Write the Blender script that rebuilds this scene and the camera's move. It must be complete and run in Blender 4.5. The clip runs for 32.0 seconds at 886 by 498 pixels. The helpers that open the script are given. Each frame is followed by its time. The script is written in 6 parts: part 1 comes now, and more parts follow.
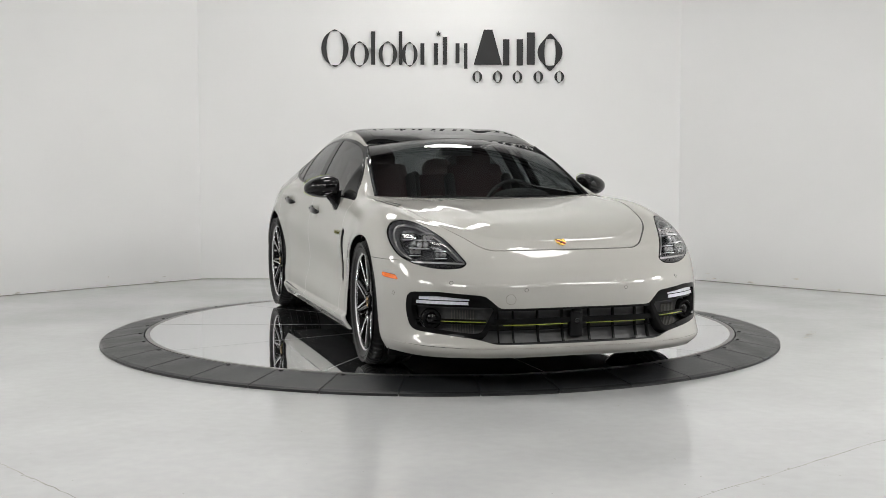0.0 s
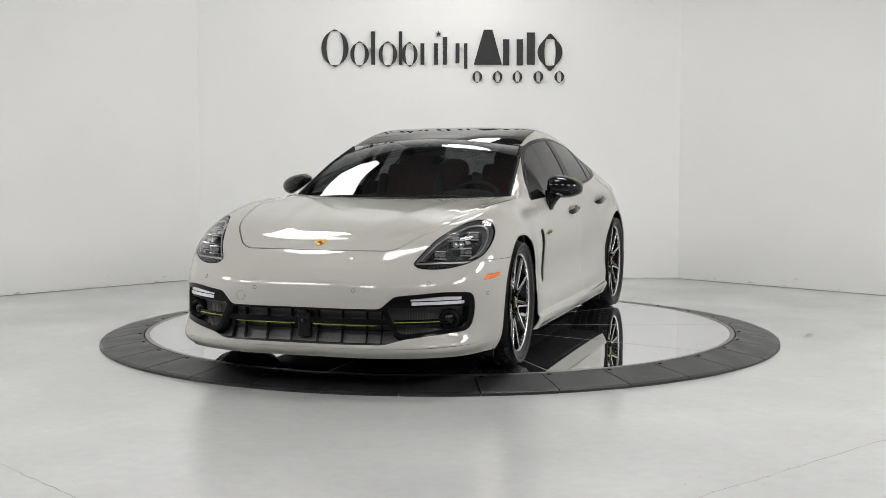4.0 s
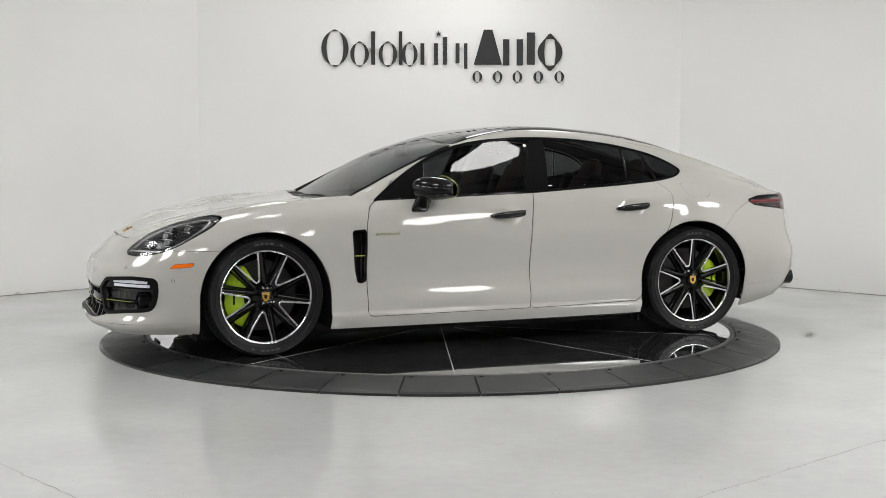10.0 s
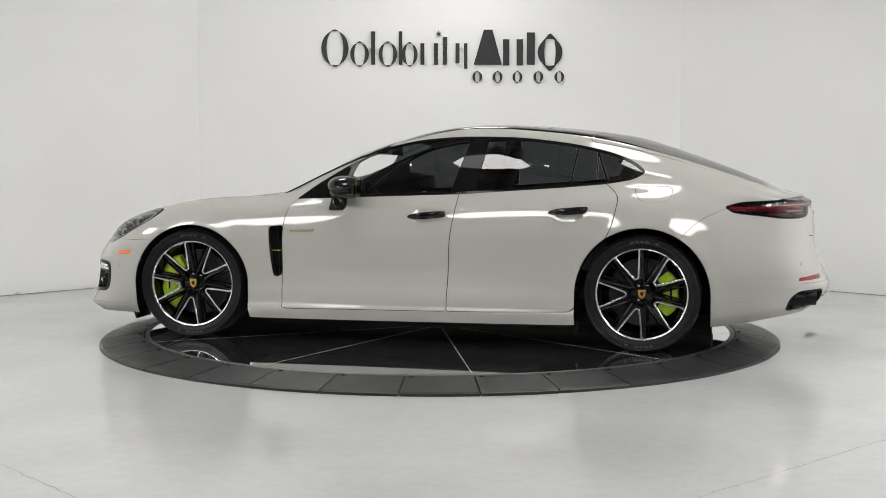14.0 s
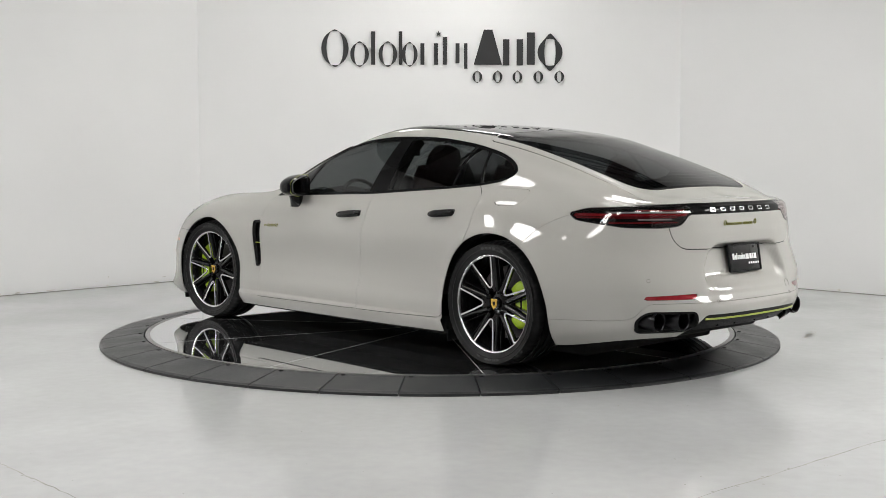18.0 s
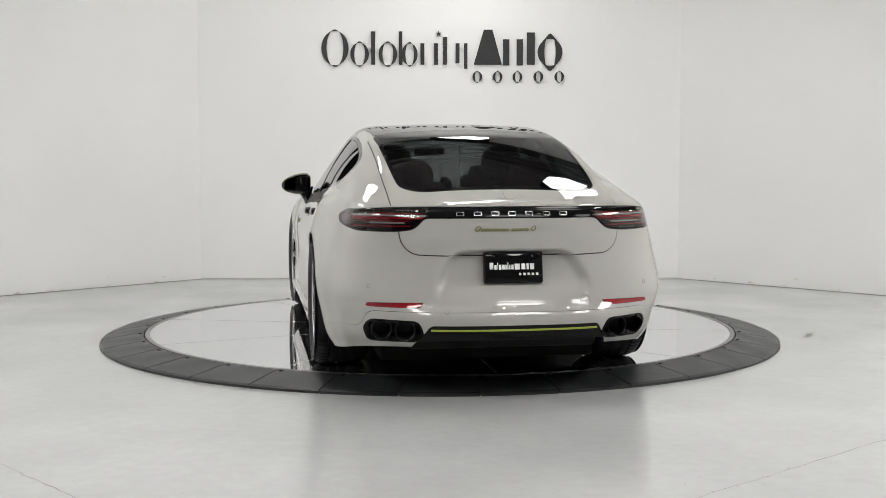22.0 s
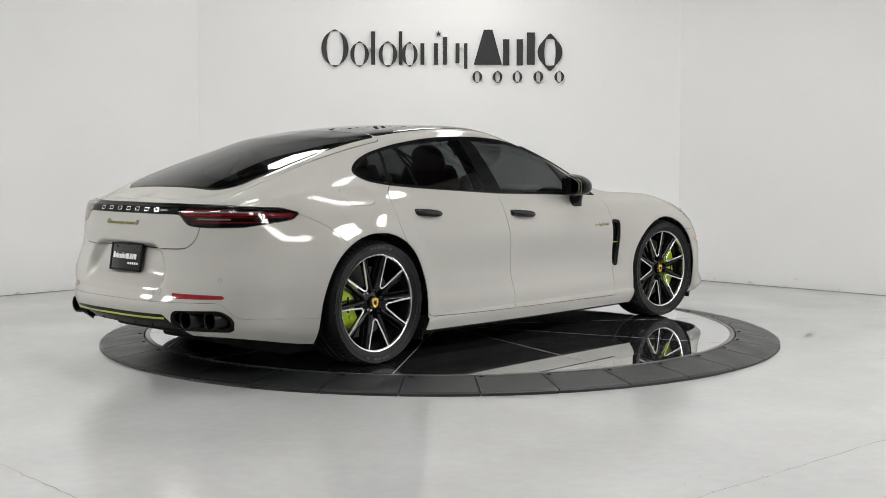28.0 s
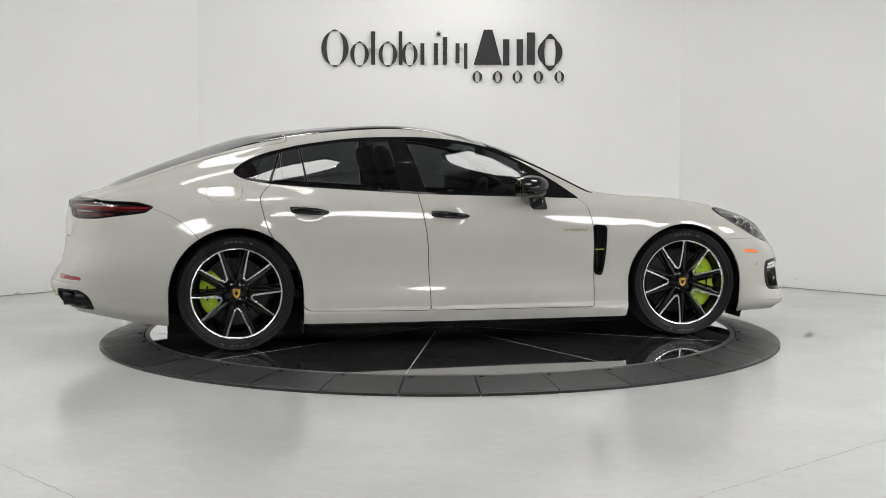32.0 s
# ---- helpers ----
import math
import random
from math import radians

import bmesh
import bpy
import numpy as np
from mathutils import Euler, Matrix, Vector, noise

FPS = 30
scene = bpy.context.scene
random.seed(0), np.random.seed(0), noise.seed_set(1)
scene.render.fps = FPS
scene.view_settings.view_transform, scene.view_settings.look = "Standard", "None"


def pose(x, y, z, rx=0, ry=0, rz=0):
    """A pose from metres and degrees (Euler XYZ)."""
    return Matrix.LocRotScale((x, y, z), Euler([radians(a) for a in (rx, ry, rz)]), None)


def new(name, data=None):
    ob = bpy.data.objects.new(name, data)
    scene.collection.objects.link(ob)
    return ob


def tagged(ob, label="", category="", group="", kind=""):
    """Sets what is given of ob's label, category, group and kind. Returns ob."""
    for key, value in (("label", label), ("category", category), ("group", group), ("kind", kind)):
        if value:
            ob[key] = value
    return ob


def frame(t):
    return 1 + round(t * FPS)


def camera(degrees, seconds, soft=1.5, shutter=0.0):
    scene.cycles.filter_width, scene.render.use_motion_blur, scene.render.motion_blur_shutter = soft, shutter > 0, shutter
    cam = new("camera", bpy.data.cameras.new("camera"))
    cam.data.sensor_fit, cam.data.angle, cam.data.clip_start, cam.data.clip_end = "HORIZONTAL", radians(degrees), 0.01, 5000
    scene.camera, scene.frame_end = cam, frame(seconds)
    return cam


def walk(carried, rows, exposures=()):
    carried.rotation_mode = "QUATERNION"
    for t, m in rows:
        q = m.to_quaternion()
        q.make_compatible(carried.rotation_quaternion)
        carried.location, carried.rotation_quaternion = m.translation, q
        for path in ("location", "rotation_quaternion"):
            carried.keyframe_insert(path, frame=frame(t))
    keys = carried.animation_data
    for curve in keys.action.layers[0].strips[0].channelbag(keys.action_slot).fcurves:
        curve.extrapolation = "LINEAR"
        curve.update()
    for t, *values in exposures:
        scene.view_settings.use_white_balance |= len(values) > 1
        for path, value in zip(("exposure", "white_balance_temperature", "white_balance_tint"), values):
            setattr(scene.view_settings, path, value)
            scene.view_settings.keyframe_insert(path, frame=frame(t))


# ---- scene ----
# Camera on a stand, facing the turntable, which turns about the world's origin.
cam = camera(39.27, 32.0, soft=0.8)
EYE = Matrix.Translation((-0.006, -8.796, 1.270)) @ Matrix.Rotation(radians(-0.18), 4, "Z") @ Matrix.Rotation(radians(90 - 4.35), 4, "X") @ Matrix.Rotation(radians(-0.04), 4, "Z")
walk(cam, [(0.0, EYE), (32.0, EYE)])

# The heading of the car on the turntable, in degrees, by the second.
TURN = {0: -73.2, 1: -81.6, 2: -90.4, 3: -99.6, 4: -108.3, 5: -117.0, 6: -125.5, 7: -133.9, 8: -142.3, 9: -151.2,
        10: -159.7, 11: -168.3, 12: -176.4, 13: -184.5, 14: -192.9, 15: -201.4, 16: -210.0, 17: -218.5, 18: -227.1,
        19: -235.6, 20: -243.9, 21: -252.4, 22: -260.9, 23: -269.65, 24: -278.9, 25: -287.9, 26: -296.5, 27: -305.0,
        28: -313.6, 29: -322.3, 30: -330.8, 31: -339.2, 32: -347.5}
DISC = 0.058      # height of the disc over the floor
SHIFT = 0.031     # the car stands this far to its left of the turntable's axis

# World: closed hall, next to no light from outside.
world = bpy.data.worlds.new("world")
scene.world = world
world.use_nodes = True
world.node_tree.nodes["Background"].inputs[0].default_value = (0.9, 0.95, 1, 1)
world.node_tree.nodes["Background"].inputs[1].default_value = 0.05
scene.view_settings.exposure = 0.0
LAMP = 12.4


# ---- materials ----
def mat(name, color, rough=0.5, metal=0.0, coat=0.0, spec=0.5, var=0.0, scale=6.0, bump=0.0, bscale=60.0, rvar=0.0,
        emit=0.0, trans=0.0, ior=1.5, coat_rough=0.03, fine=0.0, stretch=None):
    m = bpy.data.materials.new(name)
    m.use_nodes = True
    nt = m.node_tree
    b = nt.nodes["Principled BSDF"]
    col = (*color, 1)
    b.inputs["Base Color"].default_value = col
    b.inputs["Roughness"].default_value = rough
    b.inputs["Metallic"].default_value = metal
    b.inputs["Coat Weight"].default_value = coat
    b.inputs["Coat Roughness"].default_value = coat_rough
    b.inputs["Specular IOR Level"].default_value = spec
    b.inputs["Transmission Weight"].default_value = trans
    b.inputs["IOR"].default_value = ior
    if emit:
        b.inputs["Emission Color"].default_value = col
        b.inputs["Emission Strength"].default_value = emit
    if var or bump or rvar or fine:
        tc = nt.nodes.new("ShaderNodeTexCoord")
        mp = nt.nodes.new("ShaderNodeMapping")
        nt.links.new(tc.outputs["Object"], mp.inputs[0])
        if stretch:
            mp.inputs["Scale"].default_value = stretch

        def noise_node(sc, detail=6.0):
            n = nt.nodes.new("ShaderNodeTexNoise")
            n.inputs["Scale"].default_value = sc
            n.inputs["Detail"].default_value = detail
            nt.links.new(mp.outputs[0], n.inputs[0])
            return n
        big, small = noise_node(scale), noise_node(bscale, 3.0)
        if var or fine:
            mix = nt.nodes.new("ShaderNodeMix")
            mix.data_type = "RGBA"
            mix.blend_type = "MULTIPLY"
            mix.inputs[0].default_value = 1.0
            mix.inputs[6].default_value = col
            ma = nt.nodes.new("ShaderNodeMapRange")
            ma.inputs[1].default_value, ma.inputs[2].default_value = 0.3, 0.7
            ma.inputs[3].default_value, ma.inputs[4].default_value = 1 - var, 1 + var
            nt.links.new(big.outputs[0], ma.inputs[0])
            mb = nt.nodes.new("ShaderNodeMapRange")
            mb.inputs[1].default_value, mb.inputs[2].default_value = 0.3, 0.7
            mb.inputs[3].default_value, mb.inputs[4].default_value = 1 - fine, 1 + fine
            nt.links.new(small.outputs[0], mb.inputs[0])
            mu = nt.nodes.new("ShaderNodeMath")
            mu.operation = "MULTIPLY"
            nt.links.new(ma.outputs[0], mu.inputs[0])
            nt.links.new(mb.outputs[0], mu.inputs[1])
            nt.links.new(mu.outputs[0], mix.inputs[7])
            nt.links.new(mix.outputs[2], b.inputs["Base Color"])
        if rvar:
            mr = nt.nodes.new("ShaderNodeMapRange")
            mr.inputs[1].default_value, mr.inputs[2].default_value = 0.3, 0.7
            mr.inputs[3].default_value, mr.inputs[4].default_value = rough - rvar, rough + rvar
            nt.links.new(big.outputs[0], mr.inputs[0])
            nt.links.new(mr.outputs[0], b.inputs["Roughness"])
        if bump:
            bp = nt.nodes.new("ShaderNodeBump")
            bp.inputs["Strength"].default_value = bump
            bp.inputs["Distance"].default_value = 0.01
            nt.links.new(small.outputs[0], bp.inputs["Height"])
            nt.links.new(bp.outputs[0], b.inputs["Normal"])
    return m


PAINT = mat("chalk_paint", (0.408, 0.401, 0.375), 0.4, coat=1.0, spec=0.0, fine=0.02, bscale=900, coat_rough=0.004)
GLOSS = mat("gloss_black", (0.006, 0.006, 0.0064), 0.03, spec=0.30, rvar=0.01)
TRIM = mat("piano_black", (0.007, 0.007, 0.0073), 0.05, spec=0.08, rvar=0.015)
SATIN = mat("satin_black", (0.009, 0.009, 0.0095), 0.42, spec=0.12, bump=0.1, bscale=300, var=0.15)
DARK = mat("dark_plastic", (0.024, 0.024, 0.024), 0.7, var=0.2)
UNDER = mat("underbody_black", (0.016, 0.016, 0.016), 0.8, spec=0.15, var=0.3)
RUBBER = mat("tyre_rubber", (0.0085, 0.0085, 0.0088), 0.38, spec=0.18, var=0.25, scale=9, bump=0.1, bscale=120)
SILVER = mat("machined_silver", (0.66, 0.66, 0.67), 0.26, metal=1.0, fine=0.05, bscale=300)
GREEN = mat("acid_green", (0.42, 0.62, 0.012), 0.32, coat=0.6, var=0.06)
STEEL = mat("brake_steel", (0.34, 0.33, 0.33), 0.38, metal=1.0, var=0.12, bscale=200, fine=0.08)
GOLD = mat("crest_gold", (0.72, 0.45, 0.08), 0.25, metal=0.8, var=0.2, scale=60)
CREST_RED = mat("crest_red", (0.35, 0.02, 0.02), 0.3, coat=0.5, var=0.1)
ORANGE = mat("amber_lens", (0.85, 0.16, 0.01), 0.12, coat=1.0, var=0.1, scale=80)
RED = mat("red_lens", (0.24, 0.010, 0.016), 0.12, coat=0.3, var=0.15, scale=40)
LENS = mat("white_lens", (0.62, 0.64, 0.70), 0.12, coat=1.0, var=0.12, scale=60)
LEATHER = mat("red_leather", (0.050, 0.008, 0.009), 0.5, var=0.2, bump=0.15, bscale=200)
CABIN = mat("black_leather", (0.016, 0.015, 0.015), 0.55, var=0.2, bump=0.15, bscale=200)
WALL = mat("wall_paint", (0.82, 0.82, 0.815), 0.62, var=0.025, scale=0.7, bump=0.05, bscale=180, fine=0.012)
SIGN = mat("sign_black", (0.02, 0.02, 0.021), 0.5, var=0.1)
CEIL = mat("ceiling_deck", (0.45, 0.45, 0.45), 0.7, var=0.12, scale=2)
HALL_DARK = mat("dark_hall_wall", (0.10, 0.10, 0.105), 0.8, var=0.2, scale=2)
TRUSS = mat("truss_metal", (0.45, 0.45, 0.46), 0.4, metal=0.8, var=0.1)
BEAM = mat("steel_beam", (0.12, 0.12, 0.125), 0.6, var=0.2)
SPOT = mat("spot_glow", (1.0, 0.98, 0.94), 0.5, emit=120.0)
GLOW = mat("lamp_glow", (1.0, 0.985, 0.96), 0.5, emit=LAMP)
GLOW_FRONT = mat("front_lamp_glow", (1.0, 0.985, 0.96), 0.5, emit=LAMP * 1.35)
GLOW_LEFT = mat("left_lamp_glow", (1.0, 0.985, 0.96), 0.5, emit=LAMP * 1.7)
GLOW_RIGHT = mat("right_lamp_glow", (1.0, 0.985, 0.96), 0.5, emit=LAMP * 2.6)
SEALANT = mat("sealant_grey", (0.50, 0.49, 0.47), 0.7, var=0.3, scale=5)
FLOOR = mat("epoxy_floor", (0.484, 0.488, 0.489), 0.15, var=0.06, scale=0.9, rvar=0.05, bscale=14, fine=0.025, spec=0.6)
MIRROR = mat("polished_disc", (0.80, 0.81, 0.83), 0.022, metal=0.985, rvar=0.014, scale=2.2, fine=0.02, bscale=40)
TYRE_MARK = mat("tyre_mark", (0.03, 0.03, 0.03), 0.7, var=0.2)
MIRROR_DIM = mat("mirror_dim", (0.09, 0.095, 0.10), 0.03, metal=1.0, rvar=0.01)
SEAM_STEEL = mat("seam_steel", (0.42, 0.42, 0.42), 0.55, var=0.15)
LAMP_GREY = mat("lamp_bowl_grey", (0.10, 0.10, 0.105), 0.30, metal=0.3, var=0.2, scale=40)
LAMP_DARK = mat("lamp_mask_dark", (0.018, 0.018, 0.02), 0.25, var=0.2, scale=40)
BRAKE = mat("brake_grey", (0.062, 0.057, 0.060), 0.42, metal=0.5, var=0.15, scale=30)
SCUFF = mat("scuff_brown", (0.66, 0.63, 0.58), 0.8, var=0.35, scale=14)
CRACK = mat("crack_grey", (0.19, 0.18, 0.165), 0.8, var=0.4, scale=9)
LED = mat("led_reflector", (0.90, 0.91, 0.93), 0.10, metal=0.6, var=0.15, scale=90)
LENS_DARK = mat("grey_lens", (0.30, 0.30, 0.31), 0.15, coat=0.3, var=0.2, scale=60)
SHUTTER = mat("shutter_grey", (0.045, 0.045, 0.047), 0.45, var=0.25, scale=14)
FIN = mat("radiator_fin", (0.075, 0.072, 0.065), 0.5, var=0.15)
STRIP = mat("acid_strip", (0.33, 0.40, 0.035), 0.35, coat=0.5, var=0.05)
SCRIPT = mat("script_olive", (0.15, 0.15, 0.008), 0.3, metal=0.3, var=0.2, scale=30)
PIPE = mat("black_chrome", (0.022, 0.022, 0.024), 0.30, metal=0.9, rvar=0.04)
WHITE = mat("white_print", (0.8, 0.8, 0.8), 0.4, var=0.03)
SEAM = mat("seam_shadow", (0.16, 0.155, 0.14), 0.6, var=0.1)
MAT_RING = mat("ring_rubber", (0.020, 0.0212, 0.0225), 0.38, var=0.5, scale=3.2, bump=0.2, bscale=240, rvar=0.1, fine=0.15)


def glass(name, tint, rough=0.0, clear=0.5):
    """Tinted pane: a thin sheet that lets part of the light straight through and mirrors the rest by its gloss."""
    m = bpy.data.materials.new(name)
    m.use_nodes = True
    nt = m.node_tree
    nt.nodes.remove(nt.nodes["Principled BSDF"])
    out = nt.nodes["Material Output"]
    tr = nt.nodes.new("ShaderNodeBsdfTransparent")
    tr.inputs[0].default_value = (*[c * clear for c in tint], 1)
    gl = nt.nodes.new("ShaderNodeBsdfGlossy")
    gl.inputs["Roughness"].default_value = rough
    lw = nt.nodes.new("ShaderNodeLayerWeight")
    lw.inputs[0].default_value = 0.5
    pw = nt.nodes.new("ShaderNodeMath")
    pw.operation = "POWER"
    pw.inputs[1].default_value = 5.0
    nt.links.new(lw.outputs["Facing"], pw.inputs[0])
    fr = nt.nodes.new("ShaderNodeMath")
    fr.operation = "MULTIPLY_ADD"
    fr.inputs[1].default_value, fr.inputs[2].default_value = 0.94, 0.055
    nt.links.new(pw.outputs[0], fr.inputs[0])
    mx = nt.nodes.new("ShaderNodeMixShader")
    nt.links.new(fr.outputs[0], mx.inputs[0])
    nt.links.new(tr.outputs[0], mx.inputs[1])
    nt.links.new(gl.outputs[0], mx.inputs[2])
    nt.links.new(mx.outputs[0], out.inputs[0])
    return m


PANE = glass("tinted_glass", (0.9, 0.95, 0.97), clear=0.22)
SCREEN = glass("windscreen_glass", (0.9, 0.97, 0.97), clear=0.5)
SMOKE = glass("smoked_lens", (0.92, 0.86, 0.86), clear=0.85)
CLEAR = glass("lamp_cover", (0.96, 0.97, 0.98), clear=0.95)


# ---- mesh helpers ----
def mesh_ob(name, verts, faces, material, parent=None, label="", normals=None, smooth=True):
    me = bpy.data.meshes.new(name)
    me.from_pydata([tuple(v) for v in verts], [], [tuple(f) for f in faces])
    me.materials.append(material)
    if smooth:
        me.polygons.foreach_set("use_smooth", [True] * len(me.polygons))
    if normals is not None:
        me.normals_split_custom_set_from_vertices([tuple(n) for n in normals])
    ob = new(name, me)
    if parent:
        ob.parent = parent
    if label:
        tagged(ob, label)
    return ob


def part(name, bm, material, parent, label="", smooth=True):
    me = bpy.data.meshes.new(name)
    bm.to_mesh(me)
    bm.free()
    me.materials.append(material)
    if smooth:
        me.polygons.foreach_set("use_smooth", [True] * len(me.polygons))
        me.set_sharp_from_angle(angle=radians(38))
    ob = new(name, me)
    if parent:
        ob.parent = parent
    if label:
        tagged(ob, label)
    return ob


def box_bm(cx, cy, cz, sx, sy, sz, bevel=0.0, m=None, segs=2):
    bm = bmesh.new()
    bmesh.ops.create_cube(bm, size=1, matrix=Matrix.Translation((cx, cy, cz)) @ Matrix.Diagonal((sx, sy, sz, 1)))
    if bevel:
        bmesh.ops.bevel(bm, geom=bm.edges[:], offset=bevel, segments=segs, affect="EDGES", profile=0.5)
    if m:
        bm.transform(m)
    return bm


def ball_bm(cx, cy, cz, sx, sy, sz, u=24, v=14, power=1.0, m=None):
    bm = bmesh.new()
    bmesh.ops.create_uvsphere(bm, u_segments=u, v_segments=v, radius=1)
    for w in bm.verts:
        c = [math.copysign(abs(a) ** power, a) for a in w.co]
        w.co = (cx + c[0] * sx, cy + c[1] * sy, cz + c[2] * sz)
    if m:
        bm.transform(m)
    return bm


def lathe(profile, segs=64, axis="y", close=False):
    """Turn a profile of (radius, along) round an axis."""
    bm = bmesh.new()
    rings = []
    for r, a in profile:
        ring = []
        for k in range(segs):
            t = 2 * math.pi * k / segs
            c, s = r * math.cos(t), r * math.sin(t)
            ring.append(bm.verts.new((c, a, s) if axis == "y" else (c, s, a) if axis == "z" else (a, c, s)))
        rings.append(ring)
    pairs = list(zip(rings, rings[1:])) + ([(rings[-1], rings[0])] if close else [])
    for a, b in pairs:
        for k in range(segs):
            bm.faces.new((a[k], a[(k + 1) % segs], b[(k + 1) % segs], b[k]))
    bmesh.ops.recalc_face_normals(bm, faces=bm.faces[:])
    return bm


def tube_bm(points, radius, segs=8, cap=True):
    """A round bar along a row of points."""
    bm = bmesh.new()
    pts = [Vector(p) for p in points]
    rings = []
    for i, p in enumerate(pts):
        d = (pts[min(i + 1, len(pts) - 1)] - pts[max(i - 1, 0)]).normalized()
        a = d.cross(Vector((0, 0, 1)))
        if a.length < 0.05:
            a = d.cross(Vector((1, 0, 0)))
        a.normalize()
        b = d.cross(a)
        rings.append([bm.verts.new(p + radius * (a * math.cos(2 * math.pi * k / segs) + b * math.sin(2 * math.pi * k / segs))) for k in range(segs)])
    for r, q in zip(rings, rings[1:]):
        for k in range(segs):
            bm.faces.new((r[k], r[(k + 1) % segs], q[(k + 1) % segs], q[k]))
    if cap:
        bm.faces.new(rings[0][::-1])
        bm.faces.new(rings[-1])
    bmesh.ops.recalc_face_normals(bm, faces=bm.faces[:])
    return bm


def prism_bm(outline, depth, m=None, bevel=0.0):
    """A flat shape of a closed outline in x, y, thickened along z."""
    bm = bmesh.new()
    lo = [bm.verts.new((x, y, 0)) for x, y in outline]
    f = bm.faces.new(lo)
    top = bmesh.ops.extrude_face_region(bm, geom=[f])["geom"]
    bmesh.ops.translate(bm, verts=[g for g in top if isinstance(g, bmesh.types.BMVert)], vec=(0, 0, depth))
    bmesh.ops.recalc_face_normals(bm, faces=bm.faces[:])
    if bevel:
        bmesh.ops.bevel(bm, geom=bm.edges[:], offset=bevel, segments=1, affect="EDGES")
    if m:
        bm.transform(m)
    return bm


def ring_bm(rx, ry, wx, wy, depth, segs=28, m=None):
    """A flat oval ring."""
    bm = bmesh.new()
    rows = []
    for z in (0, depth):
        for k in (0, 1):
            rows.append([bm.verts.new(((rx - k * wx) * math.cos(2 * math.pi * i / segs), (ry - k * wy) * math.sin(2 * math.pi * i / segs), z)) for i in range(segs)])
    o0, i0, o1, i1 = rows
    for i in range(segs):
        j = (i + 1) % segs
        bm.faces.new((o1[i], o1[j], i1[j], i1[i]))
        bm.faces.new((o0[j], o0[i], i0[i], i0[j]))
        bm.faces.new((o0[i], o0[j], o1[j], o1[i]))
        bm.faces.new((i0[j], i0[i], i1[i], i1[j]))
    if m:
        bm.transform(m)
    return bm


def empty(name, m=None):
    ob = new(name)
    ob.empty_display_size = 0.2
    if m:
        ob.matrix_basis = m
    return ob


# ---- the hall ----
BACK, HALF, HIGH = 3.86, 2.44, 4.6


